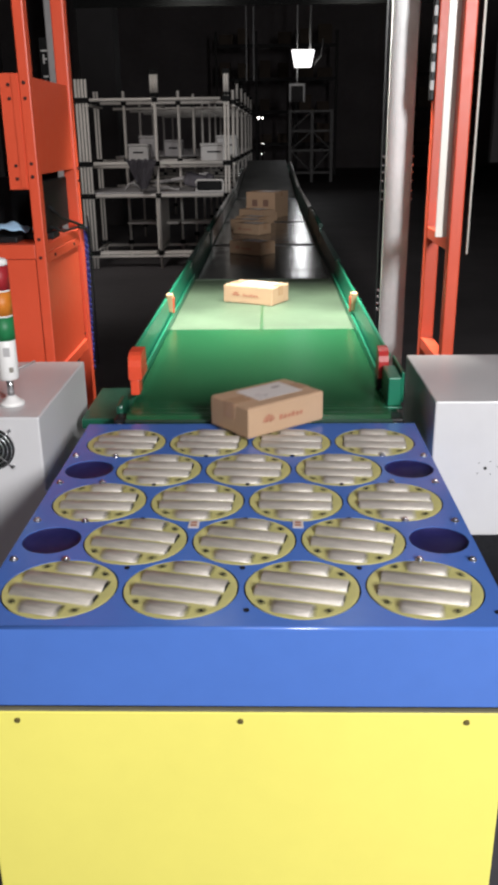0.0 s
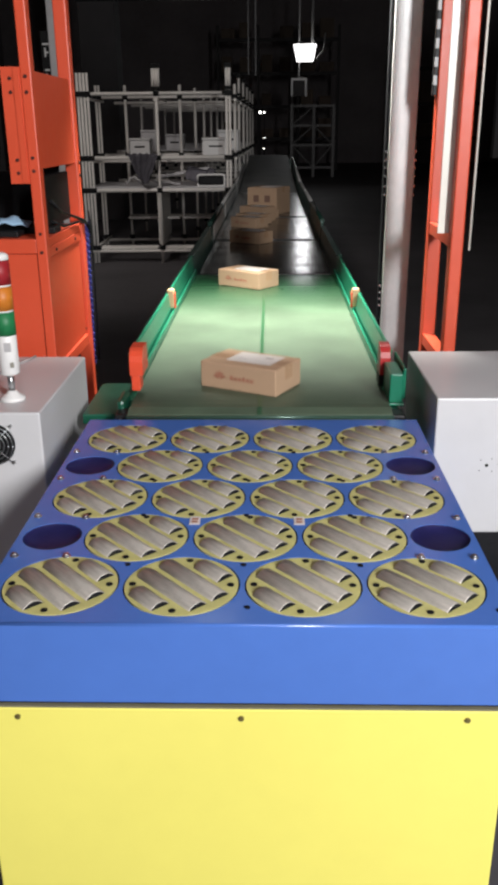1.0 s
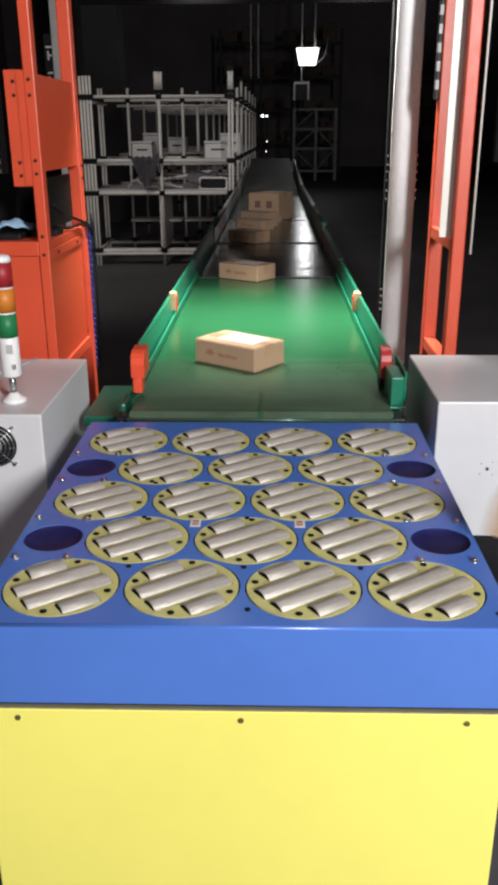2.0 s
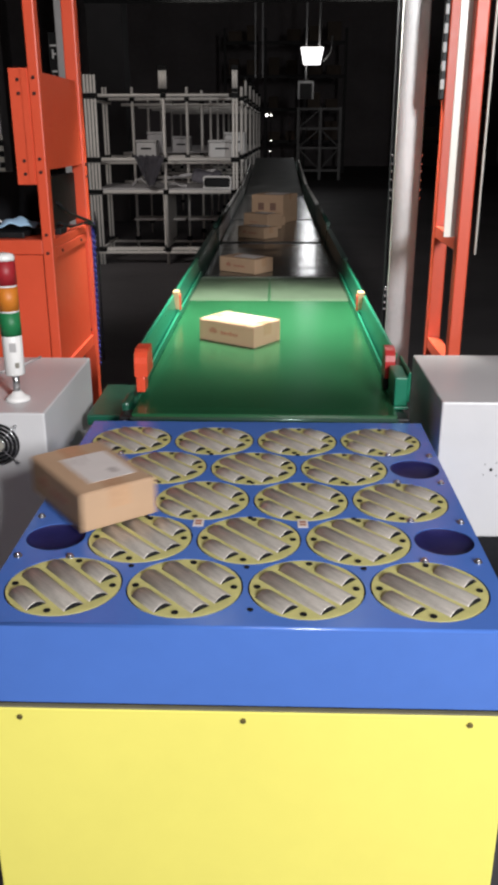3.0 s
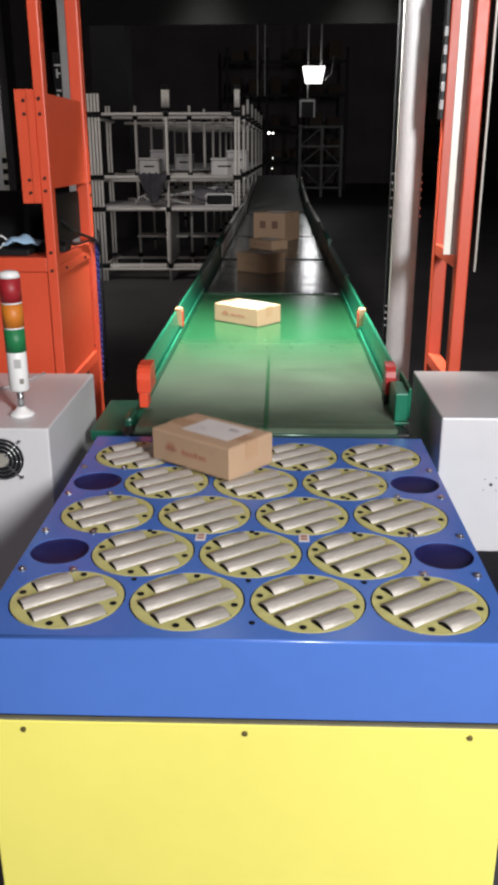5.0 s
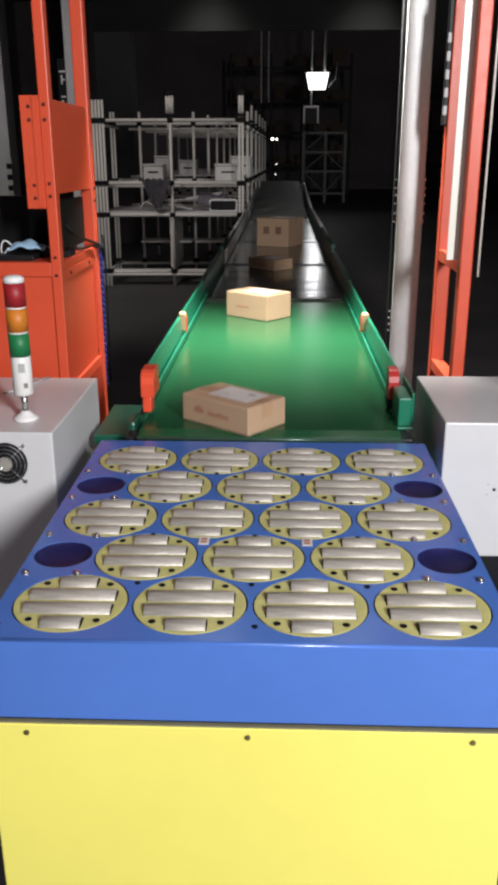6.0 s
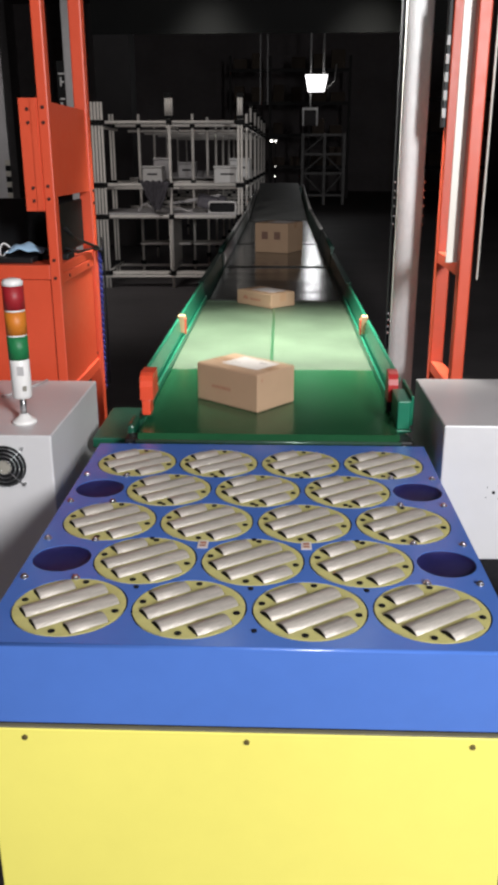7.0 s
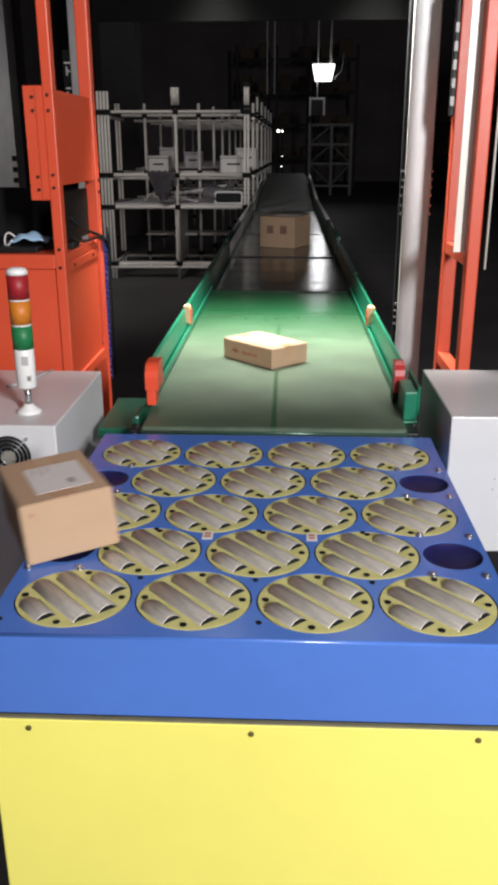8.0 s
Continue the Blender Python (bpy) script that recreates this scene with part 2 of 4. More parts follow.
for x in (-0.30, 0.30):
    part("diffuser", bm_of((x - 0.05, x + 0.05, -0.05, 0.13, -0.012, -0.001)), SCAN_GLASS, scan, "glowing lamp diffuser")
for x in (-0.25, 0.25):
    part("rod", bm_of((x - 0.006, x + 0.006, -0.006, 0.006, 0.0605, 5.75)), STEEL, scan)


# ---------------------------------------------------------------- wheel sorter
TABLE = 0.80
ROWS = [(0.0, (-0.3, -0.1, 0.1, 0.3)), (0.1735, (-0.2, 0.0, 0.2)), (0.347, (-0.3, -0.1, 0.1, 0.3)),
        (0.5205, (-0.2, 0.0, 0.2)), (0.694, (-0.3, -0.1, 0.1, 0.3))]
CUPS = [(x, y) for x in (-0.356, 0.356) for y in (0.1735, 0.5205)]
DISCS = []


def roller_mesh(r, length):
    bm = bmesh.new()
    h = length / 2
    profile = [(-h, 0.0), (-h, r - 0.0012), (-h + 0.0012, r), (h - 0.0012, r), (h, r - 0.0012), (h, 0.0)]
    seg = 24
    rings = [[bm.verts.new((x, q * math.cos(2 * math.pi * k / seg), q * math.sin(2 * math.pi * k / seg))) for k in range(seg)]
             for x, q in profile[1:-1]]
    for u, v in zip(rings, rings[1:]):
        for k in range(seg):
            bm.faces.new((u[k], u[(k + 1) % seg], v[(k + 1) % seg], v[k])).smooth = True
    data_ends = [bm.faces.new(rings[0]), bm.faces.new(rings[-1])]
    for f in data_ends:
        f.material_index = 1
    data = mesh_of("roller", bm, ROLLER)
    data.materials.append(SHADE_BLACK)
    return data


def sorter():
    s = thing("wheel_sorter", "blue and yellow parcel sorting table with swivelling roller discs", "sorting machine")
    bm = bmesh.new()
    holes = [circle(x, y, 0.0965, 40) for y, xs in ROWS for x in xs] + [circle(x, y, 0.054, 32) for x, y in CUPS]
    pierced_plate(bm, [(-0.42, -0.109), (0.42, -0.109), (0.42, 0.832), (-0.42, 0.832)], holes, TABLE, 0.012)
    part("top_plate", bm, BLUE, s, "blue painted steel top plate with round cut-outs")
    # folded front edge and apron
    bm = bmesh.new()
    prof = [(-0.109, TABLE), (-0.114, TABLE)] + [(-0.114 - 0.004 * math.sin(a), TABLE - 0.004 + 0.004 * math.cos(a)) for a in (0.4, 0.8, 1.2, 1.57)]
    prof += [(-0.118, 0.657), (-0.109, 0.657)]
    rows = [[bm.verts.new((x, y, z)) for y, z in prof] for x in (-0.42, 0.42)]
    for k in range(len(prof) - 1):
        bm.faces.new((rows[0][k], rows[1][k], rows[1][k + 1], rows[0][k + 1])).smooth = 0 < k < 5
    bm.faces.new(rows[0])
    bm.faces.new(rows[1][::-1])
    part("apron", bm, BLUE, s, "blue painted front apron")
    part("groove", bm_of((-0.418, 0.418, -0.112, -0.10, 0.650, 0.657)), SHADE_BLACK, s)
    part("trim_strip", bm_of((-0.42, 0.42, -0.1205, -0.10, 0.6470, 0.650, 0.001)), OLIVE_TRIM, s)
    part("front_panel", bm_of((-0.42, 0.42, -0.120, -0.104, 0.06, 0.6466, 0.003)), YELLOW, s, "plain yellow painted front panel")
    for x in (-0.355, 0.0, 0.355):
        for z in (0.630, 0.10):
            bm = bmesh.new()
            add_cyl(bm, (x, -0.120, z), (x, -0.1225, z), 0.0046, 14)
            add_cyl(bm, (x, -0.1225, z), (x, -0.1235, z), 0.003, 6)
            part("screw", bm, OLIVE_SCREW, s)
    for x in (-0.415, 0.415):
        part("side_panel", bm_of((x - 0.005, x + 0.005, -0.109, 0.83, 0.06, TABLE - 0.0125, 0.0)), BLUE, s)
    part("back_panel", bm_of((-0.41, 0.41, 0.815, 0.828, 0.06, TABLE - 0.0125)), BLUE, s)
    # near-black sheet that stands in for the shade inside the table
    part("shade_tray", bm_of((-0.409, 0.409, -0.10, 0.814, 0.70, 0.725)), SHADE_BLACK, s)
    for x in (-0.36, 0.36):
        for y in (-0.05, 0.76):
            part("foot", bm_of((x - 0.04, x + 0.04, y - 0.04, y + 0.04, 0.0, 0.07, 0.004)), BLACK, s)
    # cups with four bolts round each
    for x, y in CUPS:
        bm = bmesh.new()
        seg, rings = 28, []
        for r, z in ((0.0535, TABLE - 0.001), (0.0518, TABLE - 0.003), (0.046, TABLE - 0.007), (0.028, TABLE - 0.0105), (0.008, TABLE - 0.012)):
            rings.append([bm.verts.new((x + px, y + py, z)) for px, py in circle(0, 0, r, seg)])
        for u, v in zip(rings, rings[1:]):
            for k in range(seg):
                bm.faces.new((u[k], u[(k + 1) % seg], v[(k + 1) % seg], v[k])).smooth = True
        bm.faces.new(rings[-1])
        part("cup", bm, NAVY, s, "dark navy round cup")
        for dx, dy in ((-0.048, 0.082), (0.046, 0.078), (-0.048, -0.078), (0.044, -0.078)):
            bm = bmesh.new()
            add_cyl(bm, (x + dx, y + dy, TABLE), (x + dx, y + dy, TABLE + 0.0015), 0.0075, 14)
            add_cyl(bm, (x + dx, y + dy, TABLE + 0.0015), (x + dx, y + dy, TABLE + 0.006), 0.0050, 6)
            part("bolt", bm, DULL_ZINC, s, "small zinc bolt")
    # small dark screws between the discs
    spots = [(-0.199, 0.066), (0.0, 0.066), (0.2, 0.066), (0.01, -0.07), (0.40, -0.075), (-0.40, -0.075)]
    spots += [(x, y) for x in (-0.2, 0.0, 0.2) for y in (0.262, 0.432)] + [(x, 0.60) for x in (-0.1, 0.1)]
    for x, y in spots:
        bm = bmesh.new()
        add_cyl(bm, (x, y, TABLE), (x, y, TABLE + 0.0018), 0.0048, 10)
        part("screw", bm, SHADE_BLACK, s)
    # warning stickers
    for x in (-0.098, 0.101):
        sticker = part("sticker", bm_of((x - 0.010, x + 0.010, 0.222, 0.256, TABLE + 0.0003, TABLE + 0.0010)), PAPER, s, "small white sticker with a red mark")
        part("mark", bm_of((x - 0.006, x + 0.006, 0.229, 0.2365, TABLE + 0.0012, TABLE + 0.0016), (x - 0.006, x + 0.006, 0.2405, 0.249, TABLE + 0.0012, TABLE + 0.0016)), RED_INK, sticker)
    # swivelling discs
    bm = bmesh.new()
    slots = [((-0.0745, 0.0745), 0.0225), ((-0.0745, 0.0745), -0.0225), ((-0.034, 0.034), 0.0662), ((-0.034, 0.034), -0.0662)]
    holes = [[(a, y - 0.0184), (b, y - 0.0184), (b, y + 0.0184), (a, y + 0.0184)] for (a, b), y in slots]
    pierced_plate(bm, circle(0, 0, 0.0935, 48), holes, 0.0, 0.003)
    disc_mesh = mesh_of("disc", bm, DISC_YELLOW)
    long_roller, short_roller = roller_mesh(0.0222, 0.1455), roller_mesh(0.0212, 0.0645)
    # near-black plug under each disc, painting shade into the roller slots
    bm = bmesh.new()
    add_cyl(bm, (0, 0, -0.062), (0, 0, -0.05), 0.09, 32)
    base_mesh = mesh_of("disc_shade_base", bm, SHADE_BLACK)
    bm = bmesh.new()
    add_cyl(bm, (0, 0, 0.0), (0, 0, 0.0012), 0.0058, 12)
    screw_mesh = mesh_of("screw", bm, SHADE_BLACK)
    for row, (y, xs) in enumerate(ROWS):
        for x in xs:
            d = part("disc", disc_mesh, None, s, "yellow swivelling disc with four grey rollers", pose(x, y, TABLE))
            DISCS.append((d, row, x, y))
            part("disc_shade_base", base_mesh, None, d)
            for sx, sy in ((-0.055, 0.0595), (0.055, 0.0595), (-0.055, -0.0595), (0.055, -0.0595)):
                part("screw", screw_mesh, None, d, "", pose(sx, sy, 0.0002))
            for (a, b), ry in slots:
                part("roller", long_roller if b > 0.05 else short_roller, None, d, "", pose(0, ry, -0.0136 if b > 0.05 else -0.0126))


sorter()


# ---------------------------------------------------------------- conveyors
BELT_TOP = 0.806
MID = 0.018
NEAR_ROLL, FAR_ROLL, ROLL_R = 0.899, 3.070, 0.040
LOOP = 2 * (FAR_ROLL - NEAR_ROLL) + 2 * math.pi * ROLL_R
SPEED = 1.365
PIECES = 120
BELT_PIECES = []


def on_loop(s):
    """The place and slope on the belt's loop, s metres from the far end of its upper run."""
    run, arc = FAR_ROLL - NEAR_ROLL, math.pi * ROLL_R
    s %= LOOP
    zc = BELT_TOP - ROLL_R
    if s < run:
        return FAR_ROLL - s, BELT_TOP, 0.0
    s -= run
    if s < arc:
        a = s / ROLL_R
        return NEAR_ROLL - ROLL_R * math.sin(a), zc + ROLL_R * math.cos(a), a
    s -= arc
    if s < run:
        return NEAR_ROLL + s, zc - ROLL_R, math.pi
    a = (s - run) / ROLL_R
    return FAR_ROLL + ROLL_R * math.sin(a), zc - ROLL_R * math.cos(a), math.pi + a


def guard(bm, side, y0, y1, z0, z1, lean, thick=0.02):
    x = MID + side * 0.357
    vs = []
    for y in (y0, y1):
        for dx, z in ((0, z0), (thick, z0), (thick + lean, z1 - 0.004), (thick + lean - 0.005, z1), (lean + 0.003, z1), (lean, z1 - 0.004)):
            vs.append(bm.verts.new((x + side * dx, y, z)))
    for k in range(6):
        bm.faces.new((vs[k], vs[(k + 1) % 6], vs[6 + (k + 1) % 6], vs[6 + k]))
    bm.faces.new(vs[:6])
    bm.faces.new(vs[6:])


def near_conveyor():
    c = thing("belt_conveyor", "green belt conveyor with raised side guards, feeding the sorting table", "conveyor")
    for side in (-1, 1):
        bm = bmesh.new()
        guard(bm, side, 1.13 if side < 0 else 1.162, 3.10, 0.79, 0.902, 0.012, 0.012)
        guard_part = part("side_guard", bm, GREEN_FRAME, c, "glossy green side guard")
        bm = bmesh.new()
        xs = MID + side * 0.3525
        span(bm, xs - 0.004, xs + 0.004, 1.17, 3.09, 0.808, 0.834, 0.002)
        part("skirt", bm, GREEN_FRAME, guard_part)
        bm = bmesh.new()
        x = MID + side * 0.367
        span(bm, x - 0.012, x + 0.012, 0.90, 3.09, 0.64, 0.788, 0.003)
        part("side_frame", bm, GREEN_FRAME, c)
        # orange end cap with a rounded top
        bm = bmesh.new()
        xc = MID + side * (0.338 if side < 0 else 0.352)
        back, top = (1.10, 0.943) if side < 0 else (1.161, 0.928)
        low = 0.872 if side < 0 else 0.845
        face = 0.995 if side < 0 else 1.090
        pts = [(face, low), (face, top - 0.034), (face + 0.005, top - 0.018), (face + 0.016, top - 0.006), (face + 0.031, top), (back - 0.012, top), (back, low)]
        lo = [bm.verts.new((xc - (0.018 if side < 0 else 0.014), y, z)) for y, z in pts]
        hi = [bm.verts.new((xc + (0.018 if side < 0 else 0.014), y, z)) for y, z in pts]
        for k in range(len(pts)):
            j = (k + 1) % len(pts)
            bm.faces.new((lo[k], lo[j], hi[j], hi[k]))
        bm.faces.new(lo)
        bm.faces.new(hi[::-1])
        part("end_cap", bm, ORANGE_CAP if side < 0 else SHADED_RED_CAP, c, "orange plastic end cap" if side < 0 else "red plastic end cap, darkened for shade")
        bm = bmesh.new()
        span(bm, xc - 0.016, xc + (0.009 if side < 0 else 0.014), face + 0.005, face + 0.06, 0.826 if side < 0 else 0.812, low - 0.0005, 0.004)
        part("sensor", bm, BLACK if side > 0 else ORANGE_CAP, c)
        bm = bmesh.new()
        xm = MID + side * 0.363
        span(bm, xm - 0.014 - side * 0.002, xm + 0.014 - side * 0.002, 2.05, 2.085, 0.845, 0.918, 0.006)
        cap = part("sensor_cap", bm, LIT_CAP, c, "small orange sensor cap, coloured pale as lamplit")
        # the inner face keeps plain orange, without the painted lamplight
        bm = bmesh.new()
        xi = xm - side * 0.0162
        span(bm, xi - 0.003, xi + 0.003, 2.052, 2.083, 0.842, 0.902, 0.001)
        part("sensor_face", bm, ORANGE_CAP, cap, "orange sensor face")
        # bearing and bolts at the end roller
        bm = bmesh.new()
        xb = MID + side * 0.362
        span(bm, xb - 0.02, xb + 0.02, 0.868, 0.93, 0.745, 0.80, 0.006)
        part("bearing", bm, BLACK, c)
        bm = bmesh.new()
        add_cyl(bm, (xb - 0.004, 0.868, 0.783), (xb - 0.004, 0.858, 0.783), 0.008, 6)
        add_cyl(bm, (xb + 0.012, 0.868, 0.765), (xb + 0.012, 0.860, 0.765), 0.006, 6)
        part("bolt", bm, STEEL, c)
        for y in (1.2, 2.9):
            part("leg", bm_of((x - 0.025, x + 0.025, y - 0.025, y + 0.025, 0.0, 0.64, 0.003)), GREEN_FRAME, c)
    # end bracket on one side, drive cover on the other
    bm = bm_of((0.366, 0.402, 0.955, 1.085, 0.806, 0.886, 0.004), (0.356, 0.406, 0.95, 0.99, 0.798, 0.8055, 0.002), (0.404, 0.412, 0.975, 1.16, 0.81, 0.895, 0.003))
    part("end_bracket", bm, GREEN_FRAME, c, "green steel end bracket")
    bm = bm_of((-0.470, -0.355, 0.96, 1.26, 0.742, 0.772, 0.004), (-0.365, -0.345, 0.92, 1.02, 0.779, 0.822, 0.008))
    part("drive_cover", bm, SHADED_GREEN, c, "flat green drive cover")
    for y in (NEAR_ROLL, FAR_ROLL):
        bm = bmesh.new()
        add_cyl(bm, (MID - 0.345, y, BELT_TOP - ROLL_R), (MID + 0.345, y, BELT_TOP - ROLL_R), ROLL_R - 0.006, 28)
        part("end_roller", bm, STEEL, c)
    part("slider_bed", bm_of((MID - 0.335, MID + 0.335, 0.96, 3.01, 0.775, 0.798)), GALV, c)
    # nose strip between belt and table
    part("nose_strip", bm_of((MID - 0.345, MID + 0.345, 0.836, 0.852, 0.70, 0.7925, 0.003)), FAR_GREEN, c)
    bm = bmesh.new()
    add_cyl(bm, (MID - 0.348, 0.852, 0.8000), (MID + 0.348, 0.852, 0.8000), 0.0045, 20)
    part("nose_bar", bm, NOSE, c, "dark polished bar at the belt end")
    # the belt in short rigid lengths
    length = LOOP / PIECES

    def piece_mesh(shade, offset):
        bm = bmesh.new()
        span(bm, -0.348, 0.348, -length / 2, length / 2, -0.004, 0.0)
        uv = bm.loops.layers.uv.new("run")
        for f in bm.faces:
            for loop in f.loops:
                loop[uv].uv = (loop.vert.co.x, loop.vert.co.y - offset)
        return mesh_of("belt_piece", bm, BELT_SHADES[shade])

    bm = bmesh.new()
    span(bm, -0.006, 0.006, -length / 2, length / 2, 0.0002, 0.0010)
    seam_mesh = mesh_of("seam", bm, BELT_SHADES[2])
    for k in range(PIECES):
        # the worn, dusty stretch of the belt leads with a sharp edge and fades out behind
        behind = (k * length) % LOOP
        if behind < 1.55:
            shade = 8
        elif behind < 2.35:
            shade = 7 - int((behind - 1.55) / 0.10)
        else:
            shade = 0
        p = part("belt_piece", piece_mesh(max(0, shade), -behind), None, c)
        if shade > 3:
            part("seam", seam_mesh, None, p)
        BELT_PIECES.append((p, k * length))


near_conveyor()


def far_conveyor(y0, y1, first=False, rise=0.0):
    """A feeding section; rise: degrees by which it climbs from y0 on."""
    m = Matrix.Translation((0, y0, 0.8)) @ pose(0, 0, 0, rise) @ Matrix.Translation((0, -y0, -0.8))
    words = "grey dusty belt conveyor climbing away" if rise else "dark belt conveyor section with low green side rails"
    c = thing("belt_conveyor", words, "conveyor", "feeding conveyor sections", m)
    part("belt", bm_of((MID - 0.345, MID + 0.345, y0 + 0.03, y1 - 0.03, 0.784, 0.80, 0.006)), GREY_BELT if rise else FAR_BELT, c,
         "dusty grey belt" if rise else "dark glossy rubber belt")
    for side in (-1, 1):
        top = 0.888 if first else 0.915 if side > 0 else 0.90
        if rise:
            top = 0.912 if side > 0 else 0.875
        bm = bmesh.new()
        guard(bm, side, y0, y1 - (2.2 if rise else 0.0), 0.74, top, 0.012, 0.016)
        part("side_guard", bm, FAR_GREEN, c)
        bm = bmesh.new()
        x = MID + side * 0.379
        if first:
            span(bm, x - 0.016, x + 0.016, y0 + 0.01, y1 - 0.01, top + 0.0005, top + 0.009, 0.003)
        else:
            add_cyl(bm, (x, y0 + 0.01, top + 0.006), (x, y1 - (2.2 if rise else 0.01), top + 0.006), 0.015, 20)
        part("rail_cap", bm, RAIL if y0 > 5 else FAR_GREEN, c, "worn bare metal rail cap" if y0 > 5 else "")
        for y in (y0 + 0.25, y1 - 0.25):
            part("leg", bm_of((x - 0.025, x + 0.025, y - 0.025, y + 0.025, -(y - y0) * math.sin(radians(rise)), 0.739, 0.003)), FAR_GREEN, c)
        if side < 0 and not first:
            part("liner", bm_of((MID - 0.356, MID - 0.351, y0 + 0.02, y1 - (2.2 if rise else 0.02), 0.806, top - 0.004)), RAIL, c, "bare metal guard liner")
    for y in (y0 + 0.03, y1 - 0.03):
        bm = bmesh.new()
        add_cyl(bm, (MID - 0.343, y, 0.762), (MID + 0.343, y, 0.762), 0.036, 20)
        part("end_roller", bm, STEEL, c)


far_conveyor(3.12, 4.52, True)
for ya, yb in ((4.57, 6.10), (6.15, 8.95)):
    far_conveyor(ya, yb)
far_conveyor(9.02, 15.0, rise=2.5)


# ---------------------------------------------------------------- cartons
CARTONS = {}


def carton(key, length, width, height, marks, label):
    c = thing("carton", label, "box", "cartons on the conveyor")
    bm = bmesh.new()
    add_box(bm, (0, 0, height / 2), (length, width, height), 0.003)
    part("body", bm, CARTON, c)
    # top flaps meet at a seam under a strip of tape
    bm = bmesh.new()
    span(bm, -length / 2 + 0.003, length / 2 - 0.003, -width / 2 + 0.004, -0.001, height - 0.0008, height + 0.0012, 0.0006)
    part("flap", bm, CARTON, c)
    bm = bmesh.new()
    span(bm, -length / 2 + 0.003, length / 2 - 0.003, 0.001, width / 2 - 0.004, height - 0.0008, height + 0.0012, 0.0006)
    part("flap", bm, CARTON, c)
    bm = bmesh.new()
    span(bm, -length / 2 + 0.004, length / 2 - 0.004, -0.022, 0.022, height + 0.0014, height + 0.0018)
    for e in (-1, 1) if marks != "print" else ():
        span(bm, e * length / 2 - 0.0006, e * length / 2 + 0.0006, -0.022, 0.022, height - 0.04, height + 0.0012)
    part("tape", bm, TAPE, c, "glossy brown packing tape")
    bm = bmesh.new()
    span(bm, -length * 0.24, length * 0.34, -width * 0.26, width * 0.36, height + 0.002, height + 0.0026)
    slip = part("label", bm, PAPER, c, "white paper shipping label with small grey print")
    bm = bmesh.new()
    for k in range(3):
        span(bm, -length * 0.2, -length * 0.2 + 0.03 + 0.012 * (k % 2), -width * 0.18 + 0.014 * k, -width * 0.18 + 0.014 * k + 0.003, height + 0.0028, height + 0.003)
    span(bm, length * 0.14, length * 0.25, width * 0.12, width * 0.2, height + 0.0028, height + 0.003)
    tagged(part("print", bm, FAINT_INK, slip), kind="stuff")
    front = -width / 2 - 0.0004
    if marks == "emblem":
        bm = bmesh.new()
        for k in range(5):
            a = radians(20 + 35 * k)
            m = pose(-length * 0.24 + 0.011 * math.cos(a), front, height * 0.48 + 0.011 * math.sin(a) - 0.004) @ pose(0, 0, 0, 0, -math.degrees(a), 0)
            add_box(bm, (0, 0, 0), (0.017, 0.0006, 0.007), 0, m)
        part("emblem", bm, RED_INK, c, "red fan-shaped printed emblem")
        bm = bmesh.new()
        for k in range(6):
            x = -length * 0.10 + 0.013 * k
            span(bm, x, x + 0.0105, front - 0.0003, front + 0.0003, height * 0.40, height * 0.40 + (0.013 if k in (0, 3) else 0.010))
        tagged(part("print", bm, RED_INK, c), kind="stuff")
    elif marks == "print":
        bm = bmesh.new()
        for k in range(7):
            x = -length * 0.24 + 0.011 * k
            span(bm, x, x + 0.008, front - 0.0003, front + 0.0003, height * 0.42, height * 0.42 + 0.008)
        span(bm, length / 2 - 0.0001, length / 2 + 0.0004, -width * 0.40, -width * 0.36, height * 0.80, height * 0.86)
        tagged(part("print", bm, RED_INK, c), kind="stuff")
    elif marks == "squares":
        bm = bmesh.new()
        for x in (-0.2, 0.18):
            span(bm, x * length - 0.026, x * length + 0.026, front - 0.0003, front + 0.0003, height * 0.46, height * 0.72)
        tagged(part("print", bm, INK, c, "two dark printed squares"), kind="stuff")
    CARTONS[key] = c
    return c


SMALL = "small brown cardboard carton, red printed emblem, white label on top"
for key in "ABCDEF":
    carton(key, 0.243, 0.155, 0.075, "emblem", SMALL)
carton("G", 0.245, 0.168, 0.112, "print", "taller brown cardboard carton with a white label")
carton("H", 0.248, 0.165, 0.068, "emblem", "flat brown cardboard carton with a white label")
carton("I", 0.28, 0.30, 0.22, "squares", "large brown carton with two dark printed squares")


# ---------------------------------------------------------------- cabinets and signal tower
def cabinet(x0, x1, y0, y1, top, fan):
    c = thing("control_cabinet", "light grey steel control cabinet" + (" with a fan grille" if fan else " with a small vent"), "cabinet", "control cabinets beside the table")
    part("body", bm_of((x0, x1, y0, y1, 0.08, top, 0.004)), CABINET, c)
    part("plinth", bm_of((x0 + 0.03, x1 - 0.03, y0 + 0.03, y1 - 0.03, 0.0, 0.08)), BLACK, c)
    return c


left_cab = cabinet(-1.05, -0.497, 0.65, 1.17, 0.88, True)
right_cab = cabinet(0.455, 1.0, 0.76, 1.225, 0.88, False)


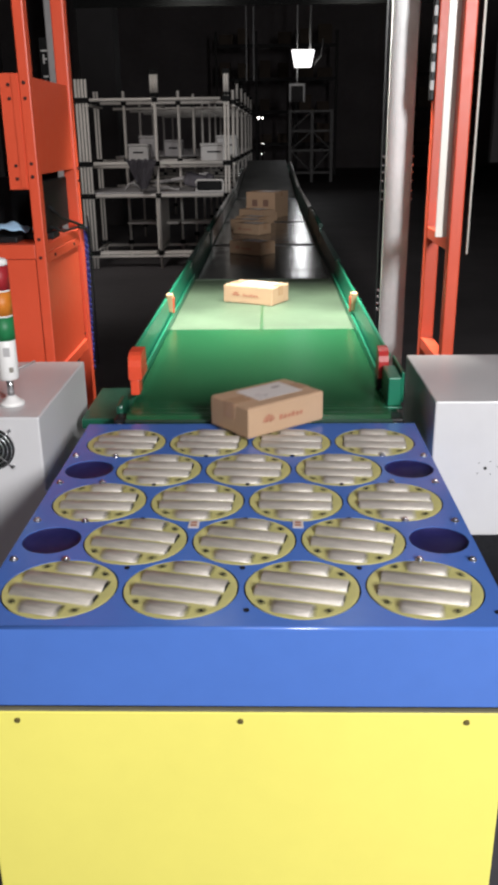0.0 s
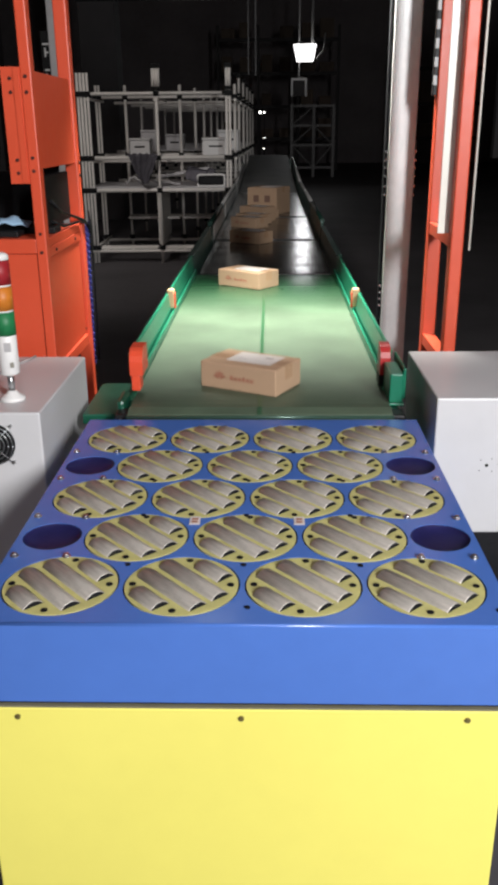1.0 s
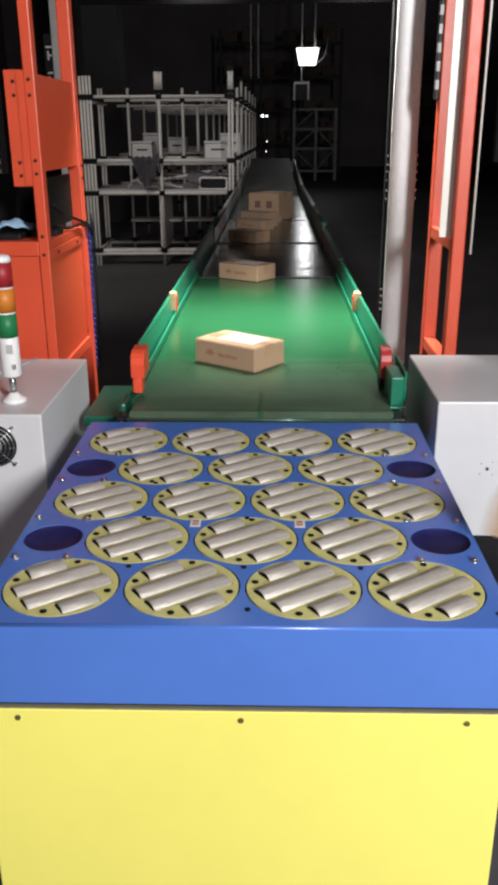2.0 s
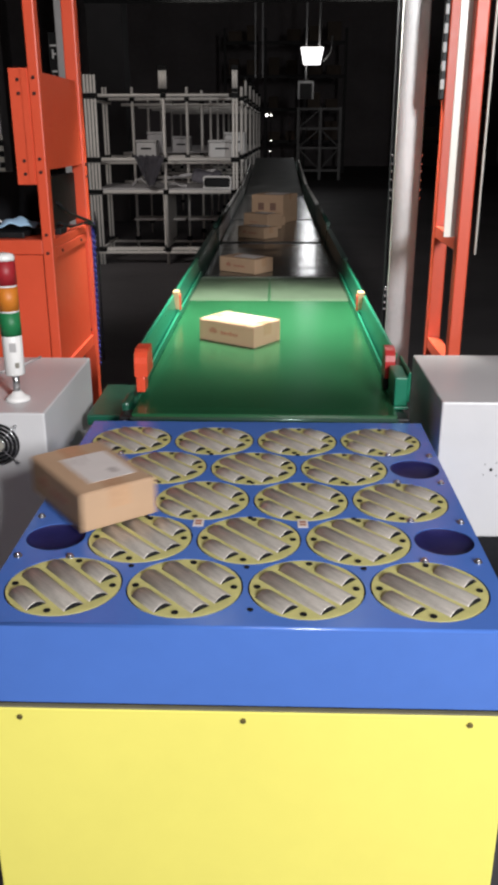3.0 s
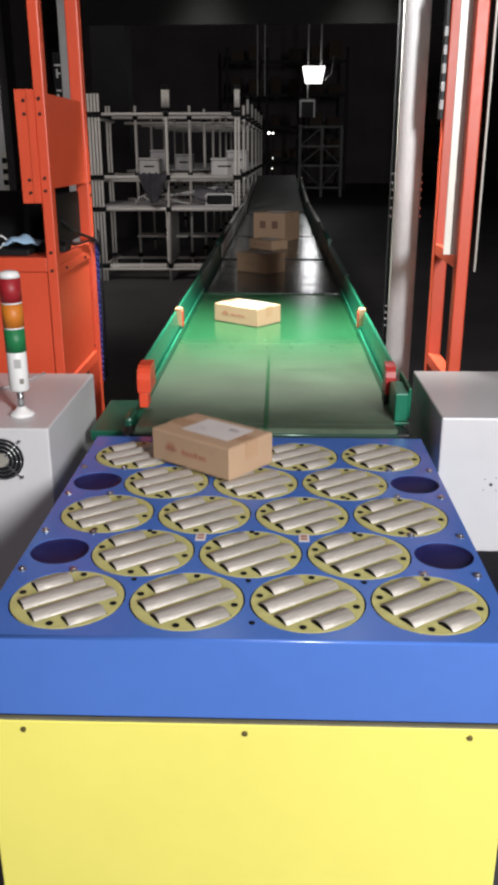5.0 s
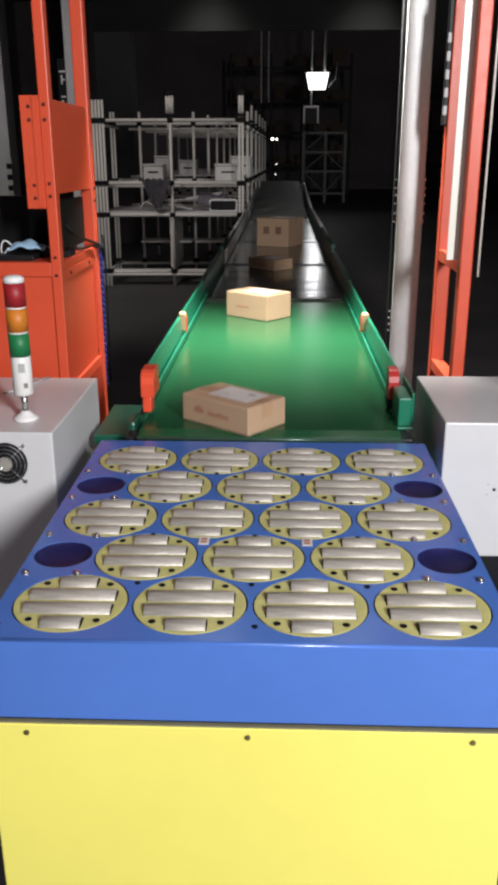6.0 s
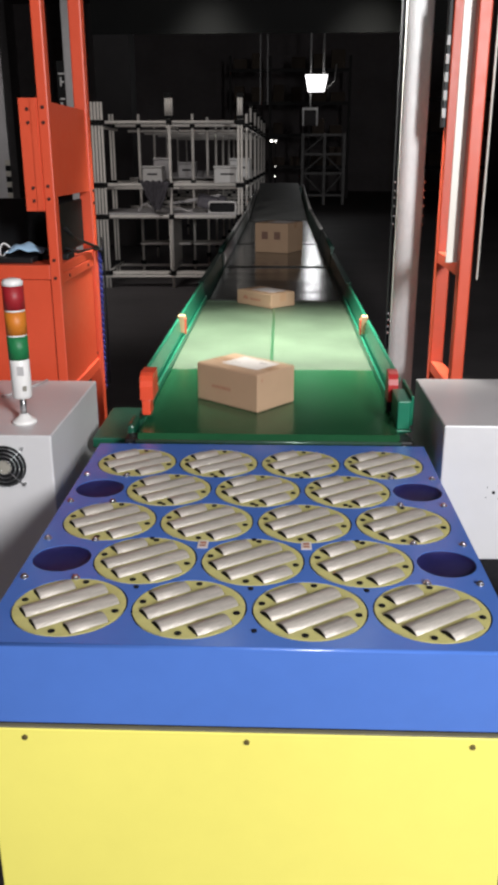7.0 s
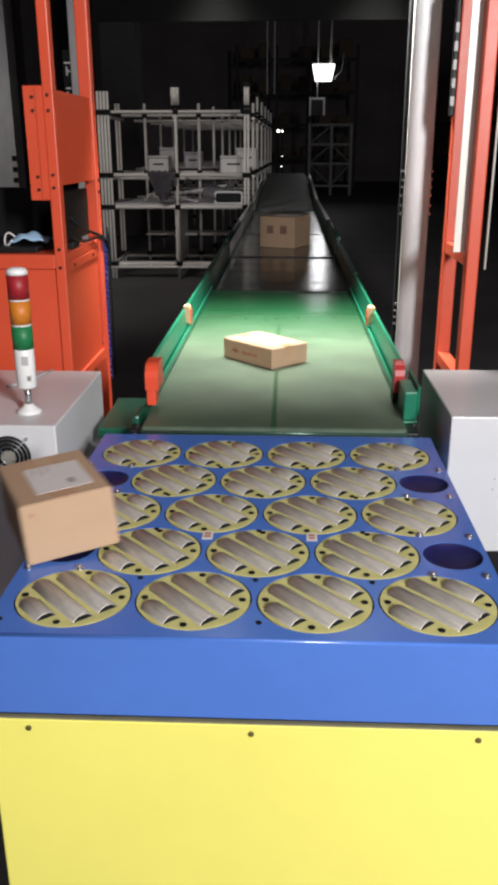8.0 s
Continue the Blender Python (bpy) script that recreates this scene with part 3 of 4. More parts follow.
def fan_grille(c, x, y, z):
    bm = bmesh.new()
    add_cyl(bm, (x, y, z), (x, y - 0.006, z), 0.052, 36)
    g = part("fan", bm, BLACK, c, "black round fan behind a wire guard")
    for r in (0.018, 0.028, 0.038, 0.048):
        bm = bmesh.new()
        add_tube(bm, [(x + px, y - 0.010, z + pz) for px, pz in circle(0, 0, r, 36) + [(r, 0)]], 0.0011, 6)
        part("wire_ring", bm, STEEL, g)
    for a in (45, 135, 225, 315):
        bm = bmesh.new()
        c1, s1 = math.cos(radians(a)), math.sin(radians(a))
        add_tube(bm, [(x + 0.012 * c1, y - 0.010, z + 0.012 * s1), (x + 0.064 * c1, y - 0.008, z + 0.064 * s1)], 0.0012, 6)
        add_cyl(bm, (x + 0.064 * c1, y, z + 0.064 * s1), (x + 0.064 * c1, y - 0.008, z + 0.064 * s1), 0.004, 10)
        part("guard_arm", bm, STEEL, g)
    bm = bmesh.new()
    add_cyl(bm, (x, y - 0.006, z), (x, y - 0.0095, z), 0.018, 24)
    part("hub", bm, GREY_STRIP, g)


fan_grille(left_cab, -0.614, 0.65, 0.802)
bm = bmesh.new()
add_cyl(bm, (0.59, 0.76, 0.704), (0.59, 0.7585, 0.704), 0.0042, 14)
for dx, dz in ((-0.016, 0.014), (0.012, 0.018), (-0.018, -0.014), (0.014, -0.016), (0.03, 0.004)):
    add_cyl(bm, (0.59 + dx, 0.76, 0.704 + dz), (0.59 + dx, 0.7588, 0.704 + dz), 0.0014, 8)
part("vent_holes", bm, BLACK, right_cab)
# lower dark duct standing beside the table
tagged(part("duct", bm_of((0.47, 0.98, 0.40, 0.74, 0.0, 0.53, 0.006)), SHADE_BLACK), "dark low duct beside the cabinet", "duct")


def signal_tower(x, y, z):
    t = thing("signal_tower", "red, amber and green signal tower on the grey cabinet", "signal lamp", "", pose(x, y, z) @ Matrix.Diagonal((0.985, 0.985, 0.985, 1)))
    rings = [("base", WHITE_PLASTIC, [(0.0, 0.031), (0.006, 0.031), (0.010, 0.024), (0.018, 0.014), (0.024, 0.010)]),
             ("stem", STEEL, [(0.024, 0.0085), (0.068, 0.0085)]),
             ("body", WHITE_PLASTIC, [(0.066, 0.022), (0.070, 0.0245), (0.163, 0.0245), (0.165, 0.0235)]),
             ("green_lens", GREEN_LENS, [(0.166, 0.0255), (0.222, 0.0255)]),
             ("spacer", WHITE_PLASTIC, [(0.2225, 0.0245), (0.2265, 0.0245)]),
             ("amber_lens", AMBER_LENS, [(0.227, 0.0255), (0.283, 0.0255)]),
             ("spacer", WHITE_PLASTIC, [(0.2835, 0.0245), (0.2875, 0.0245)]),
             ("red_lens", RED_LENS, [(0.288, 0.0255), (0.345, 0.0255)]),
             ("cap", WHITE_PLASTIC, [(0.3455, 0.0255), (0.354, 0.0255), (0.360, 0.021), (0.363, 0.010)])]
    for name, mat, prof in rings:
        bm = bmesh.new()
        loops = [[bm.verts.new((px, py, h)) for px, py in circle(0, 0, r, 28)] for h, r in prof]
        for u, v in zip(loops, loops[1:]):
            for k in range(28):
                bm.faces.new((u[k], u[(k + 1) % 28], v[(k + 1) % 28], v[k])).smooth = True
        bm.faces.new(loops[0][::-1])
        bm.faces.new(loops[-1])
        p = part(name, bm, mat, t)
        if name == "body":
            part("sticker", bm_of((0.000, 0.016, -0.0262, -0.0235, 0.128, 0.150)), GREY_PLASTIC, p)
            part("sticker", bm_of((0.010, 0.018, -0.0250, -0.0175, 0.088, 0.100)), GREY_STRIP, p)


signal_tower(-0.590, 0.757, 0.88)
bm = bmesh.new()
add_tube(bm, [(-0.72, 0.98, 0.884), (-0.68, 1.02, 0.884), (-0.66, 1.10, 0.884), (-0.64, 1.16, 0.884)], 0.003, 6)
tagged(part("cable", bm, GREY_PLASTIC), "thin pale cable lying on the cabinet", "cable")


# ---------------------------------------------------------------- orange frames
def bolts(parent, places, axis):
    for x, y, z in places:
        bm = bmesh.new()
        d = Vector(axis) * 0.004
        add_cyl(bm, (x, y, z), Vector((x, y, z)) + d, 0.0048, 8)
        part("bolt", bm, DARK_BOLT, parent)


def left_frame():
    f = thing("equipment_frame", "bright orange steel equipment frame with panels and a shelf", "frame")
    part("post", bm_of((-0.632, -0.602, 1.25, 1.29, 0, 2.6, 0.003)), ORANGE, f)
    part("post", bm_of((-0.640, -0.598, 1.72, 1.766, 0, 2.6, 0.004)), ORANGE, f)
    for y0, y1 in ((1.25, 1.296), (1.72, 1.766)):
        part("post", bm_of((-1.45, -1.404, y0, y1, 0, 2.6, 0.004)), ORANGE, f)
    part("side_panel", bm_of((-0.612, -0.605, 1.291, 1.719, 1.40, 1.655)), ORANGE, f)
    part("front_plate", bm_of((-0.686, -0.6325, 1.252, 1.258, 1.361, 1.664)), ORANGE, f)
    part("corner_strip", bm_of((-0.652, -0.636, 1.2475, 1.2515, 1.364, 1.662)), ORANGE, f)
    part("shelf", bm_of((-1.403, -0.605, 1.297, 1.719, 1.180, 1.205, 0.003)), ORANGE, f)
    part("front_beam", bm_of((-1.403, -0.6325, 1.254, 1.296, 1.165, 1.207, 0.003)), ORANGE, f)
    part("side_beam", bm_of((-0.634, -0.603, 1.291, 1.719, 1.15, 1.179, 0.003)), ORANGE, f)
    part("low_beam", bm_of((-0.634, -0.603, 1.291, 1.719, 0.785, 0.822, 0.003)), ORANGE, f)
    part("front_panel", bm_of((-1.403, -0.6345, 1.253, 1.259, 0.12, 1.164)), ORANGE, f, "flat orange lower panel")
    part("inner_panel", bm_of((-0.618, -0.611, 1.291, 1.719, 0.823, 1.149)), ORANGE, f)
    part("back_beam", bm_of((-1.403, -0.635, 1.72, 1.765, 2.2, 2.25)), ORANGE, f)
    bolts(f, [(-0.662, 1.252, 1.635), (-0.662, 1.252, 1.60), (-0.618, 1.25, 1.64), (-0.618, 1.25, 1.60), (-0.662, 1.252, 1.425),
              (-0.662, 1.252, 1.39), (-0.618, 1.25, 1.43), (-0.618, 1.25, 1.395), (-0.617, 1.25, 1.222), (-0.617, 1.25, 1.17)], (0, -1, 0))
    bolts(f, [(-0.617, 1.72, 1.62), (-0.617, 1.72, 1.57), (-0.617, 1.72, 1.46), (-0.612, 1.72, 1.165), (-0.612, 1.72, 0.84)], (0, -1, 0))
    bolts(f, [(-0.603, 1.36, 1.165), (-0.603, 1.62, 1.165), (-0.598, 1.74, 1.40), (-0.598, 1.74, 1.36)], (1, 0, 0))


left_frame()


def right_frame():
    f = thing("gantry_frame", "bright orange steel gantry frame with a pale panel", "frame")
    part("post", bm_of((0.594, 0.632, 1.40, 1.446, 0, 2.6, 0.004)), ORANGE, f)
    part("post", bm_of((0.594, 0.640, 1.78, 1.826, 0, 2.6, 0.004)), ORANGE, f)
    for z in (1.175, 0.785):
        part("cross_beam", bm_of((0.596, 0.638, 1.447, 1.779, z - 0.02, z + 0.02, 0.003)), ORANGE, f)
    part("pale_panel", bm_of((0.561, 0.640, 1.448, 1.454, 1.196, 2.5)), PALE_PANEL, f, "pale cream panel between the posts")
    bm = bmesh.new()
    add_cyl(bm, (0.650, 1.40, 1.15), (0.650, 1.40, 2.6), 0.0035, 10)
    part("edge_strip", bm, PALE_PANEL, f)
    part("clip_rail", bm_of((0.580, 0.5935, 1.79, 1.82, 1.60, 2.0, 0.002)), BLACK, f)
    for k in range(5):
        part("clip", bm_of((0.578, 0.590, 1.780, 1.7895, 1.63 + 0.055 * k, 1.66 + 0.055 * k, 0.002)), GREY_PLASTIC, f)


right_frame()


def steel_post():
    p = thing("steel_post", "mottled galvanised steel post with bolt rows", "post")
    part("column", bm_of((0.474, 0.568, 2.0, 2.06, 0.0, 2.7, 0.003)), GALV, p)
    part("back_channel", bm_of((0.462, 0.4735, 2.02, 2.06, 0.0, 2.7, 0.002)), SHADE_BLACK, p)
    for z in (1.27, 1.30, 1.335, 1.365, 1.39, 1.42, 0.86, 0.885, 0.91, 0.935):
        for x in ((0.466, 0.5705) if z > 1 else (0.466,)):
            bm = bmesh.new()
            add_cyl(bm, (x, 2.02, z), (x, 2.014, z), 0.0050, 8)
            part("bolt", bm, DULL_ZINC, p)


steel_post()

# monitor, cloth and cable on the orange shelf
def shelf_clutter():
    s = thing("monitor", "black flat monitor standing on the orange shelf", "monitor")
    part("screen", bm_of((-0.640, -0.628, 1.36, 1.70, 1.2245, 1.376, 0.004)), JOINT, s)
    part("stand", bm_of((-0.70, -0.612, 1.40, 1.48, 1.2055, 1.224, 0.003)), BLACK, s)
    t = thing("laptop", "open black laptop on the orange shelf", "laptop")
    part("base", bm_of((-1.10, -0.70, 1.31, 1.58, 1.2055, 1.222, 0.003)), BLACK, t)
    bm = bmesh.new()
    add_box(bm, (-0.90, 1.62, 1.302), (0.40, 0.012, 0.158), 0.003, None)
    part("lid", bm, BLACK, t)
    bm = bmesh.new()
    grid = bmesh.ops.create_grid(bm, x_segments=14, y_segments=8, size=0.5)["verts"]
    for v in grid:
        u, w = v.co.x, v.co.y
        v.co = (-0.742 + u * 0.115, 1.40 + w * 0.09, 1.228 + 0.030 * math.cos(u * 2.6) * math.cos(w * 2.2) + 0.004 * math.sin(u * 13 + w * 7))
    bmesh.ops.solidify(bm, geom=bm.faces[:], thickness=0.002)
    for f in bm.faces:
        f.smooth = True
    mask = thing("face_mask", "crumpled pale blue cloth mask on the black laptop", "mask")
    part("cloth", bm, MASK_BLUE, mask)
    bm = bmesh.new()
    add_tube(bm, [(-0.79 - 0.03 * math.sin(a), 1.385 + 0.02 * math.cos(a), 1.232 + 0.018 * math.sin(2 * a) + 0.006) for a in (math.pi * k / 14 for k in range(15))], 0.0025, 6)
    part("ear_loop", bm, WHITE_PLASTIC, mask)
    bm = bmesh.new()
    add_tube(bm, [(-0.622, 1.42, 1.30), (-0.610, 1.50, 1.262), (-0.596, 1.62, 1.235), (-0.590, 1.72, 1.215), (-0.592, 1.80, 1.190), (-0.594, 1.80, 1.15)], 0.005, 8)
    add_tube(bm, [(-0.622, 1.42, 1.24), (-0.610, 1.52, 1.216), (-0.594, 1.66, 1.216), (-0.588, 1.76, 1.20), (-0.590, 1.80, 1.17)], 0.004, 8)
    add_tube(bm, [(-0.588, 1.79, 1.24), (-0.586, 1.80, 1.20), (-0.588, 1.815, 1.0), (-0.592, 1.815, 0.70)], 0.0035, 6)
    tagged(part("cable", bm, BLACK), "black cables hanging off the orange frame", "cable")
    bm = bmesh.new()
    for ph in (0, math.pi):
        add_tube(bm, [(-0.600 - 0.016 * z + 0.0058 * math.cos(z * 150 + ph), 1.790 + 0.0058 * math.sin(z * 150 + ph), 1.20 - z) for z in (0.005 * k for k in range(104))], 0.0060, 6)
    tagged(part("blue_rope", bm, ROPE_BLUE), "twisted blue rope hanging beside the orange frame", "rope")


shelf_clutter()


# ---------------------------------------------------------------- pipe racks
def pipe_rack(m, full):
    r = thing("pipe_rack", "cream pipe rack with black joints" + (" and cluttered trays" if full else ""), "rack", "row of pipe racks", m)
    w, d = 0.0185, 1.12
    front = 0.0 if full else 0.7
    if full:
        stands = [(-2.08, 0, 4), (-1.245, 0, 1), (-0.43, 0, 2), (-2.13, d, 2), (-1.78, d, 1), (-1.09, d, 1), (-0.40, d, 1)]
    else:
        stands = [(-1.95, 0.7, 1), (-1.0, 0.7, 1), (-0.40, 0.7, 1)]
    for x, y, n in stands:
        bm = bmesh.new()
        for k in range(n):
            xx = x + (k - (n - 1) / 2) * 0.038
            add_cyl(bm, (xx, y, 0.0), (xx, y, 2.11 if n == 4 else 2.0 if y == 0 else 2.03), w if n < 2 else 0.0145, 10)
        part("upright", bm, CREAM, r)
        for z in (1.89, 1.20, 0.84, 0.18):
            part("joint", bm_of((x - 0.02 * n - 0.012, x + 0.02 * n + 0.012, y - 0.029, y + 0.029, z - 0.027, z + 0.027, 0.005)), JOINT, r)
    for x, n in ((-1.245, 3), (-0.43, 2)) if full else ((-0.40, 1),):
        bm = bmesh.new()
        for k in range(n):
            xx = x + (k - (n - 1) / 2) * 0.032
            add_cyl(bm, (xx, front - 0.01, 1.96), (xx, front - 0.01, 2.15), 0.0165, 10)
        part("sign_holder", bm, CREAM, r)
        for z0, z1 in ((2.15, 2.20), (1.925, 1.9595)):
            part("cap", bm_of((x - 0.02 - 0.01 * n, x + 0.02 + 0.01 * n, front - 0.035, front + 0.015, z0, z1, 0.006)), JOINT, r)
    for z in (1.89, 1.20, 0.84, 0.14) if full else (1.85, 1.22, 0.84):
        for y in (0.0, d) if full else (0.7,):
            bm = bmesh.new()
            add_cyl(bm, (-2.1, y, z), (-0.42 if z < 1.8 else -0.50, y, z), w * (1.25 if 0.8 < z < 1.3 else 1.0), 10)
            part("cross_pipe", bm, CREAM, r)
    for x in (-2.06, -1.27, -0.43) if full else (-0.40,):
        for z in (1.84, 1.16, 0.80, 0.18):
            bm = bmesh.new()
            add_cyl(bm, (x, 0 if full else -0.65, z), (x, d if full else 0.7, z), w * 0.8, 10)
            part("side_pipe", bm, CREAM, r)
    if not full:
        part("deck", bm_of((-1.93, -0.43, 0.1, 0.68, 1.245, 1.257)), GREY_PLASTIC, r)
        return r
    for x0, x1 in ((-2.02, -1.31), (-1.23, -0.48)):
        part("bed_board", bm_of((x0, x1, 0.03, 0.11, 0.160, 0.182, 0.003)), CREAM, r)
        part("bed_board", bm_of((x0, x1, 0.118, 0.20, 0.162, 0.184, 0.003)), CREAM, r)
    part("side_board", bm_of((-1.285, -1.255, 0.03, d - 0.03, 0.22, 0.79, 0.004)), CREAM, r)
    part("low_shelf", bm_of((-1.76, -1.11, d - 0.35, d - 0.02, 0.44, 0.47, 0.003)), CREAM, r)
    part("low_shelf", bm_of((-1.07, -0.42, d - 0.35, d - 0.02, 0.44, 0.47, 0.003)), CREAM, r)
    part("deck", bm_of((-2.08, -0.45, 0.03, d - 0.03, 0.862, 0.878)), GREY_PLASTIC, r)
    bm = bmesh.new()
    for y in (0.3, 0.55, 0.8):
        add_cyl(bm, (-2.08, y, 1.14 + 0.05 * y), (-0.44, y, 1.14 + 0.05 * y), 0.015, 8)
    part("roller_rail", bm, CREAM, r)
    return r


pipe_rack(pose(0, 9.0, 0), True)
for k in range(1, 6):
    pipe_rack(pose(0.02 * k, 9.0 + 1.35 * k, 0), False)


def bin_box(x, y, z, sx, sy, sz, mat, name, label):
    b = thing(name, label, "bin", "things on the pipe rack", pose(x, y, z))
    bm = bmesh.new()
    add_box(bm, (0, 0, sz / 2), (sx, sy, sz), 0.02, None, 3)
    part("body", bm, mat, b)
    bm = bmesh.new()
    add_box(bm, (0, -sy / 2 - 0.004, sz * 0.62), (sx * 0.5, 0.008, sz * 0.1), 0.003)
    part("slot", bm, BLACK, b)
    part("lid", bm_of((-sx * 0.52, sx * 0.52, -sy * 0.52, sy * 0.52, sz + 0.001, sz + 0.03, 0.008)), mat, b)


bin_box(-1.55, 9.75, 1.20, 0.25, 0.3, 0.18, WHITE_PLASTIC, "storage_bin", "white plastic bin on the pipe rack")
bin_box(-0.62, 9.75, 1.20, 0.33, 0.3, 0.18, WHITE_PLASTIC, "storage_bin", "white plastic bin on the pipe rack")
bin_box(-1.47, 9.95, 1.245, 0.2, 0.2, 0.23, GREY_PLASTIC, "storage_bin", "pale grey bin on the pipe rack")
bin_box(-0.52, 10.95, 1.22, 0.28, 0.3, 0.25, WHITE_PLASTIC, "storage_bin", "white plastic bin on the pipe rack")
bin_box(-1.25, 10.95, 1.22, 0.24, 0.3, 0.2, GREY_PLASTIC, "storage_bin", "pale grey bin on the pipe rack")


def rack_clutter():
    # tray with a pale rim
    t = thing("tray", "dark tray with a rounded pale rim on the rack deck", "tray", "things on the pipe rack", pose(-0.65, 9.1, 0.88))
    bm = bmesh.new()
    add_box(bm, (0, 0.1, 0.06), (0.30, 0.2, 0.10), 0.015)
    part("body", bm, BLACK, t)
    bm = bmesh.new()
    rim = []
    for cx, cz, a0 in ((0.13, 0.10, 0), (-0.13, 0.10, 90), (-0.13, 0.03, 180), (0.13, 0.03, 270)):
        rim += [(cx + 0.03 * math.cos(radians(a0 + 15 * k)), -0.012, cz - 0.005 + 0.03 * math.sin(radians(a0 + 15 * k))) for k in range(7)]
    add_tube(bm, rim + rim[:1], 0.013, 8)
    part("rim", bm, WHITE_PLASTIC, t)
    b = thing("cloth_bag", "dark grey cloth hanging over the rack beam", "cloth", "things on the pipe rack", pose(-1.42, 8.96, 1.2))
    bm = bmesh.new()
    prev = None
    cols = 15
    for row in range(9):
        f = row / 8
        half = 0.15 * (1 - f) ** 0.8 + 0.03
        line = [bm.verts.new((half * (2 * k / (cols - 1) - 1) + 0.02 * f, -0.05 + 0.025 * math.sin(k * 1.9 + row), 0.05 - 0.33 * f + 0.012 * math.sin(k * 2.3))) for k in range(cols)]
        if prev:
            for k in range(cols - 1):
                bm.faces.new((prev[k], prev[k + 1], line[k + 1], line[k])).smooth = True
        prev = line
    bmesh.ops.solidify(bm, geom=bm.faces[:], thickness=0.012)
    part("cloth", bm, CLOTH, b)
    g = thing("scanner_gun", "dark hand tool lying on the rack deck", "tool", "things on the pipe rack", pose(-0.85, 9.2, 0.88))
    bm = bmesh.new()
    add_box(bm, (0, 0, 0.10), (0.26, 0.14, 0.16), 0.04, pose(0, 0, 0.02, 0, 14, 0), 3)
    add_box(bm, (0.12, 0, 0.16), (0.10, 0.10, 0.20), 0.03, pose(0, 0, 0, 0, 24, 0), 3)
    part("body", bm, CLOTH, g)
    bm = bmesh.new()
    add_tube(bm, [(-1.66 + 0.05 * k, 9.1 + 0.03 * math.sin(k * 1.3), 0.90 + 0.10 * abs(math.sin(k * 0.8)) * (1 - k / 14)) for k in range(14)], 0.012, 6)
    tagged(part("hose", bm, GREY_PLASTIC), "pale hose lying on the rack deck", "hose")
    bm = bmesh.new()
    add_box(bm, (-1.0, 9.35, 1.02), (0.65, 0.05, 0.035), 0.008, Matrix.Translation((-1.0, 9.35, 1.02)) @ pose(0, 0, 0, 0, -9, 0) @ Matrix.Translation((1.0, -9.35, -1.02)))
    tagged(part("loose_plank", bm, GREY_PLASTIC), "pale loose bar lying across the rack", "bar")


rack_clutter()


# ---------------------------------------------------------------- far hall
def column(x, y):
    c = thing("column", "dark grey painted hall column", "column", "hall columns", pose(x, y, 0))
    part("shaft", bm_of((-0.3, 0.3, -0.3, 0.3, 0, 8, 0.01)), COLUMN, c)


guarded = thing("column", "grey painted hall column with a black and white corner guard", "column", "hall columns", pose(-9.3, 26, 0))
part("shaft", bm_of((-1.0, 1.0, -0.4, 0.4, 0, 8, 0.01)), PALE_COLUMN, guarded)
for k in range(9):
    part("stripe", bm_of((0.86, 1.02, -0.42, -0.402, 0.16 * k, 0.16 * k + 0.158)), BLACK if k % 2 else HAZARD, guarded)
column(-2.85, 14.5)
slim = thing("column", "slim grey hall column", "column", "hall columns", pose(-2.47, 9.6, 0))
part("shaft", bm_of((-0.07, 0.07, -0.1, 0.1, 0, 8, 0.01)), PALE_COLUMN, slim)
sign = thing("sign", "black sign with white marks on the hall column", "sign", "", pose(-2.60, 9.6, 2.05))
part("plate", bm_of((-0.055, 0.055, -0.01, 0.01, 0, 0.55)), BLACK, sign)
for x0, x1, z0, z1 in ((-0.04, 0.045, 0.40, 0.42), (-0.02, 0.0, 0.27, 0.37), (0.0005, 0.03, 0.31, 0.33), (-0.03, 0.03, 0.12, 0.14), (-0.03, 0.0, 0.06, 0.09)):
    part("mark", bm_of((x0, x1, -0.014, -0.0105, z0, z1)), WHITE_PLASTIC, sign)
column(5.2, 9.0)
tagged(part("partition", bm_of((3.1, 6.5, 11.0, 11.15, 1.1, 3.6, 0.01)), COLUMN), "dull grey panel hanging in the dark hall", "panel")


def far_rack(x, y):
    r = thing("scaffold_rack", "grey braced scaffold rack standing in the dark", "rack", "", pose(x, y, 0))
    for px in (0, 0.72, 1.36):
        part("upright", bm_of((px - 0.045, px + 0.045, -0.04, 0.04, 0, 2.25)), FAR_STEEL, r)
    for z in (0.3, 1.0, 1.6, 2.2):
        part("cross_bar", bm_of((0.046, 0.674, -0.03, 0.03, z - 0.035, z + 0.035)), FAR_STEEL, r)
        part("cross_bar", bm_of((0.766, 1.314, -0.03, 0.03, z - 0.035, z + 0.035)), FAR_STEEL, r)
    for x0, x1, z0, z1 in ((0.05, 0.67, 1.05, 1.55), (0.67, 0.05, 0.35, 0.95), (0.05, 0.67, 1.65, 2.15), (0.77, 1.31, 0.35, 0.95), (1.31, 0.77, 1.05, 1.55)):
        bm = bmesh.new()
        add_cyl(bm, (x0, 0.05, z0), (x1, 0.05, z1), 0.025, 8)
        part("brace", bm, FAR_STEEL, r)


far_rack(0.75, 28)


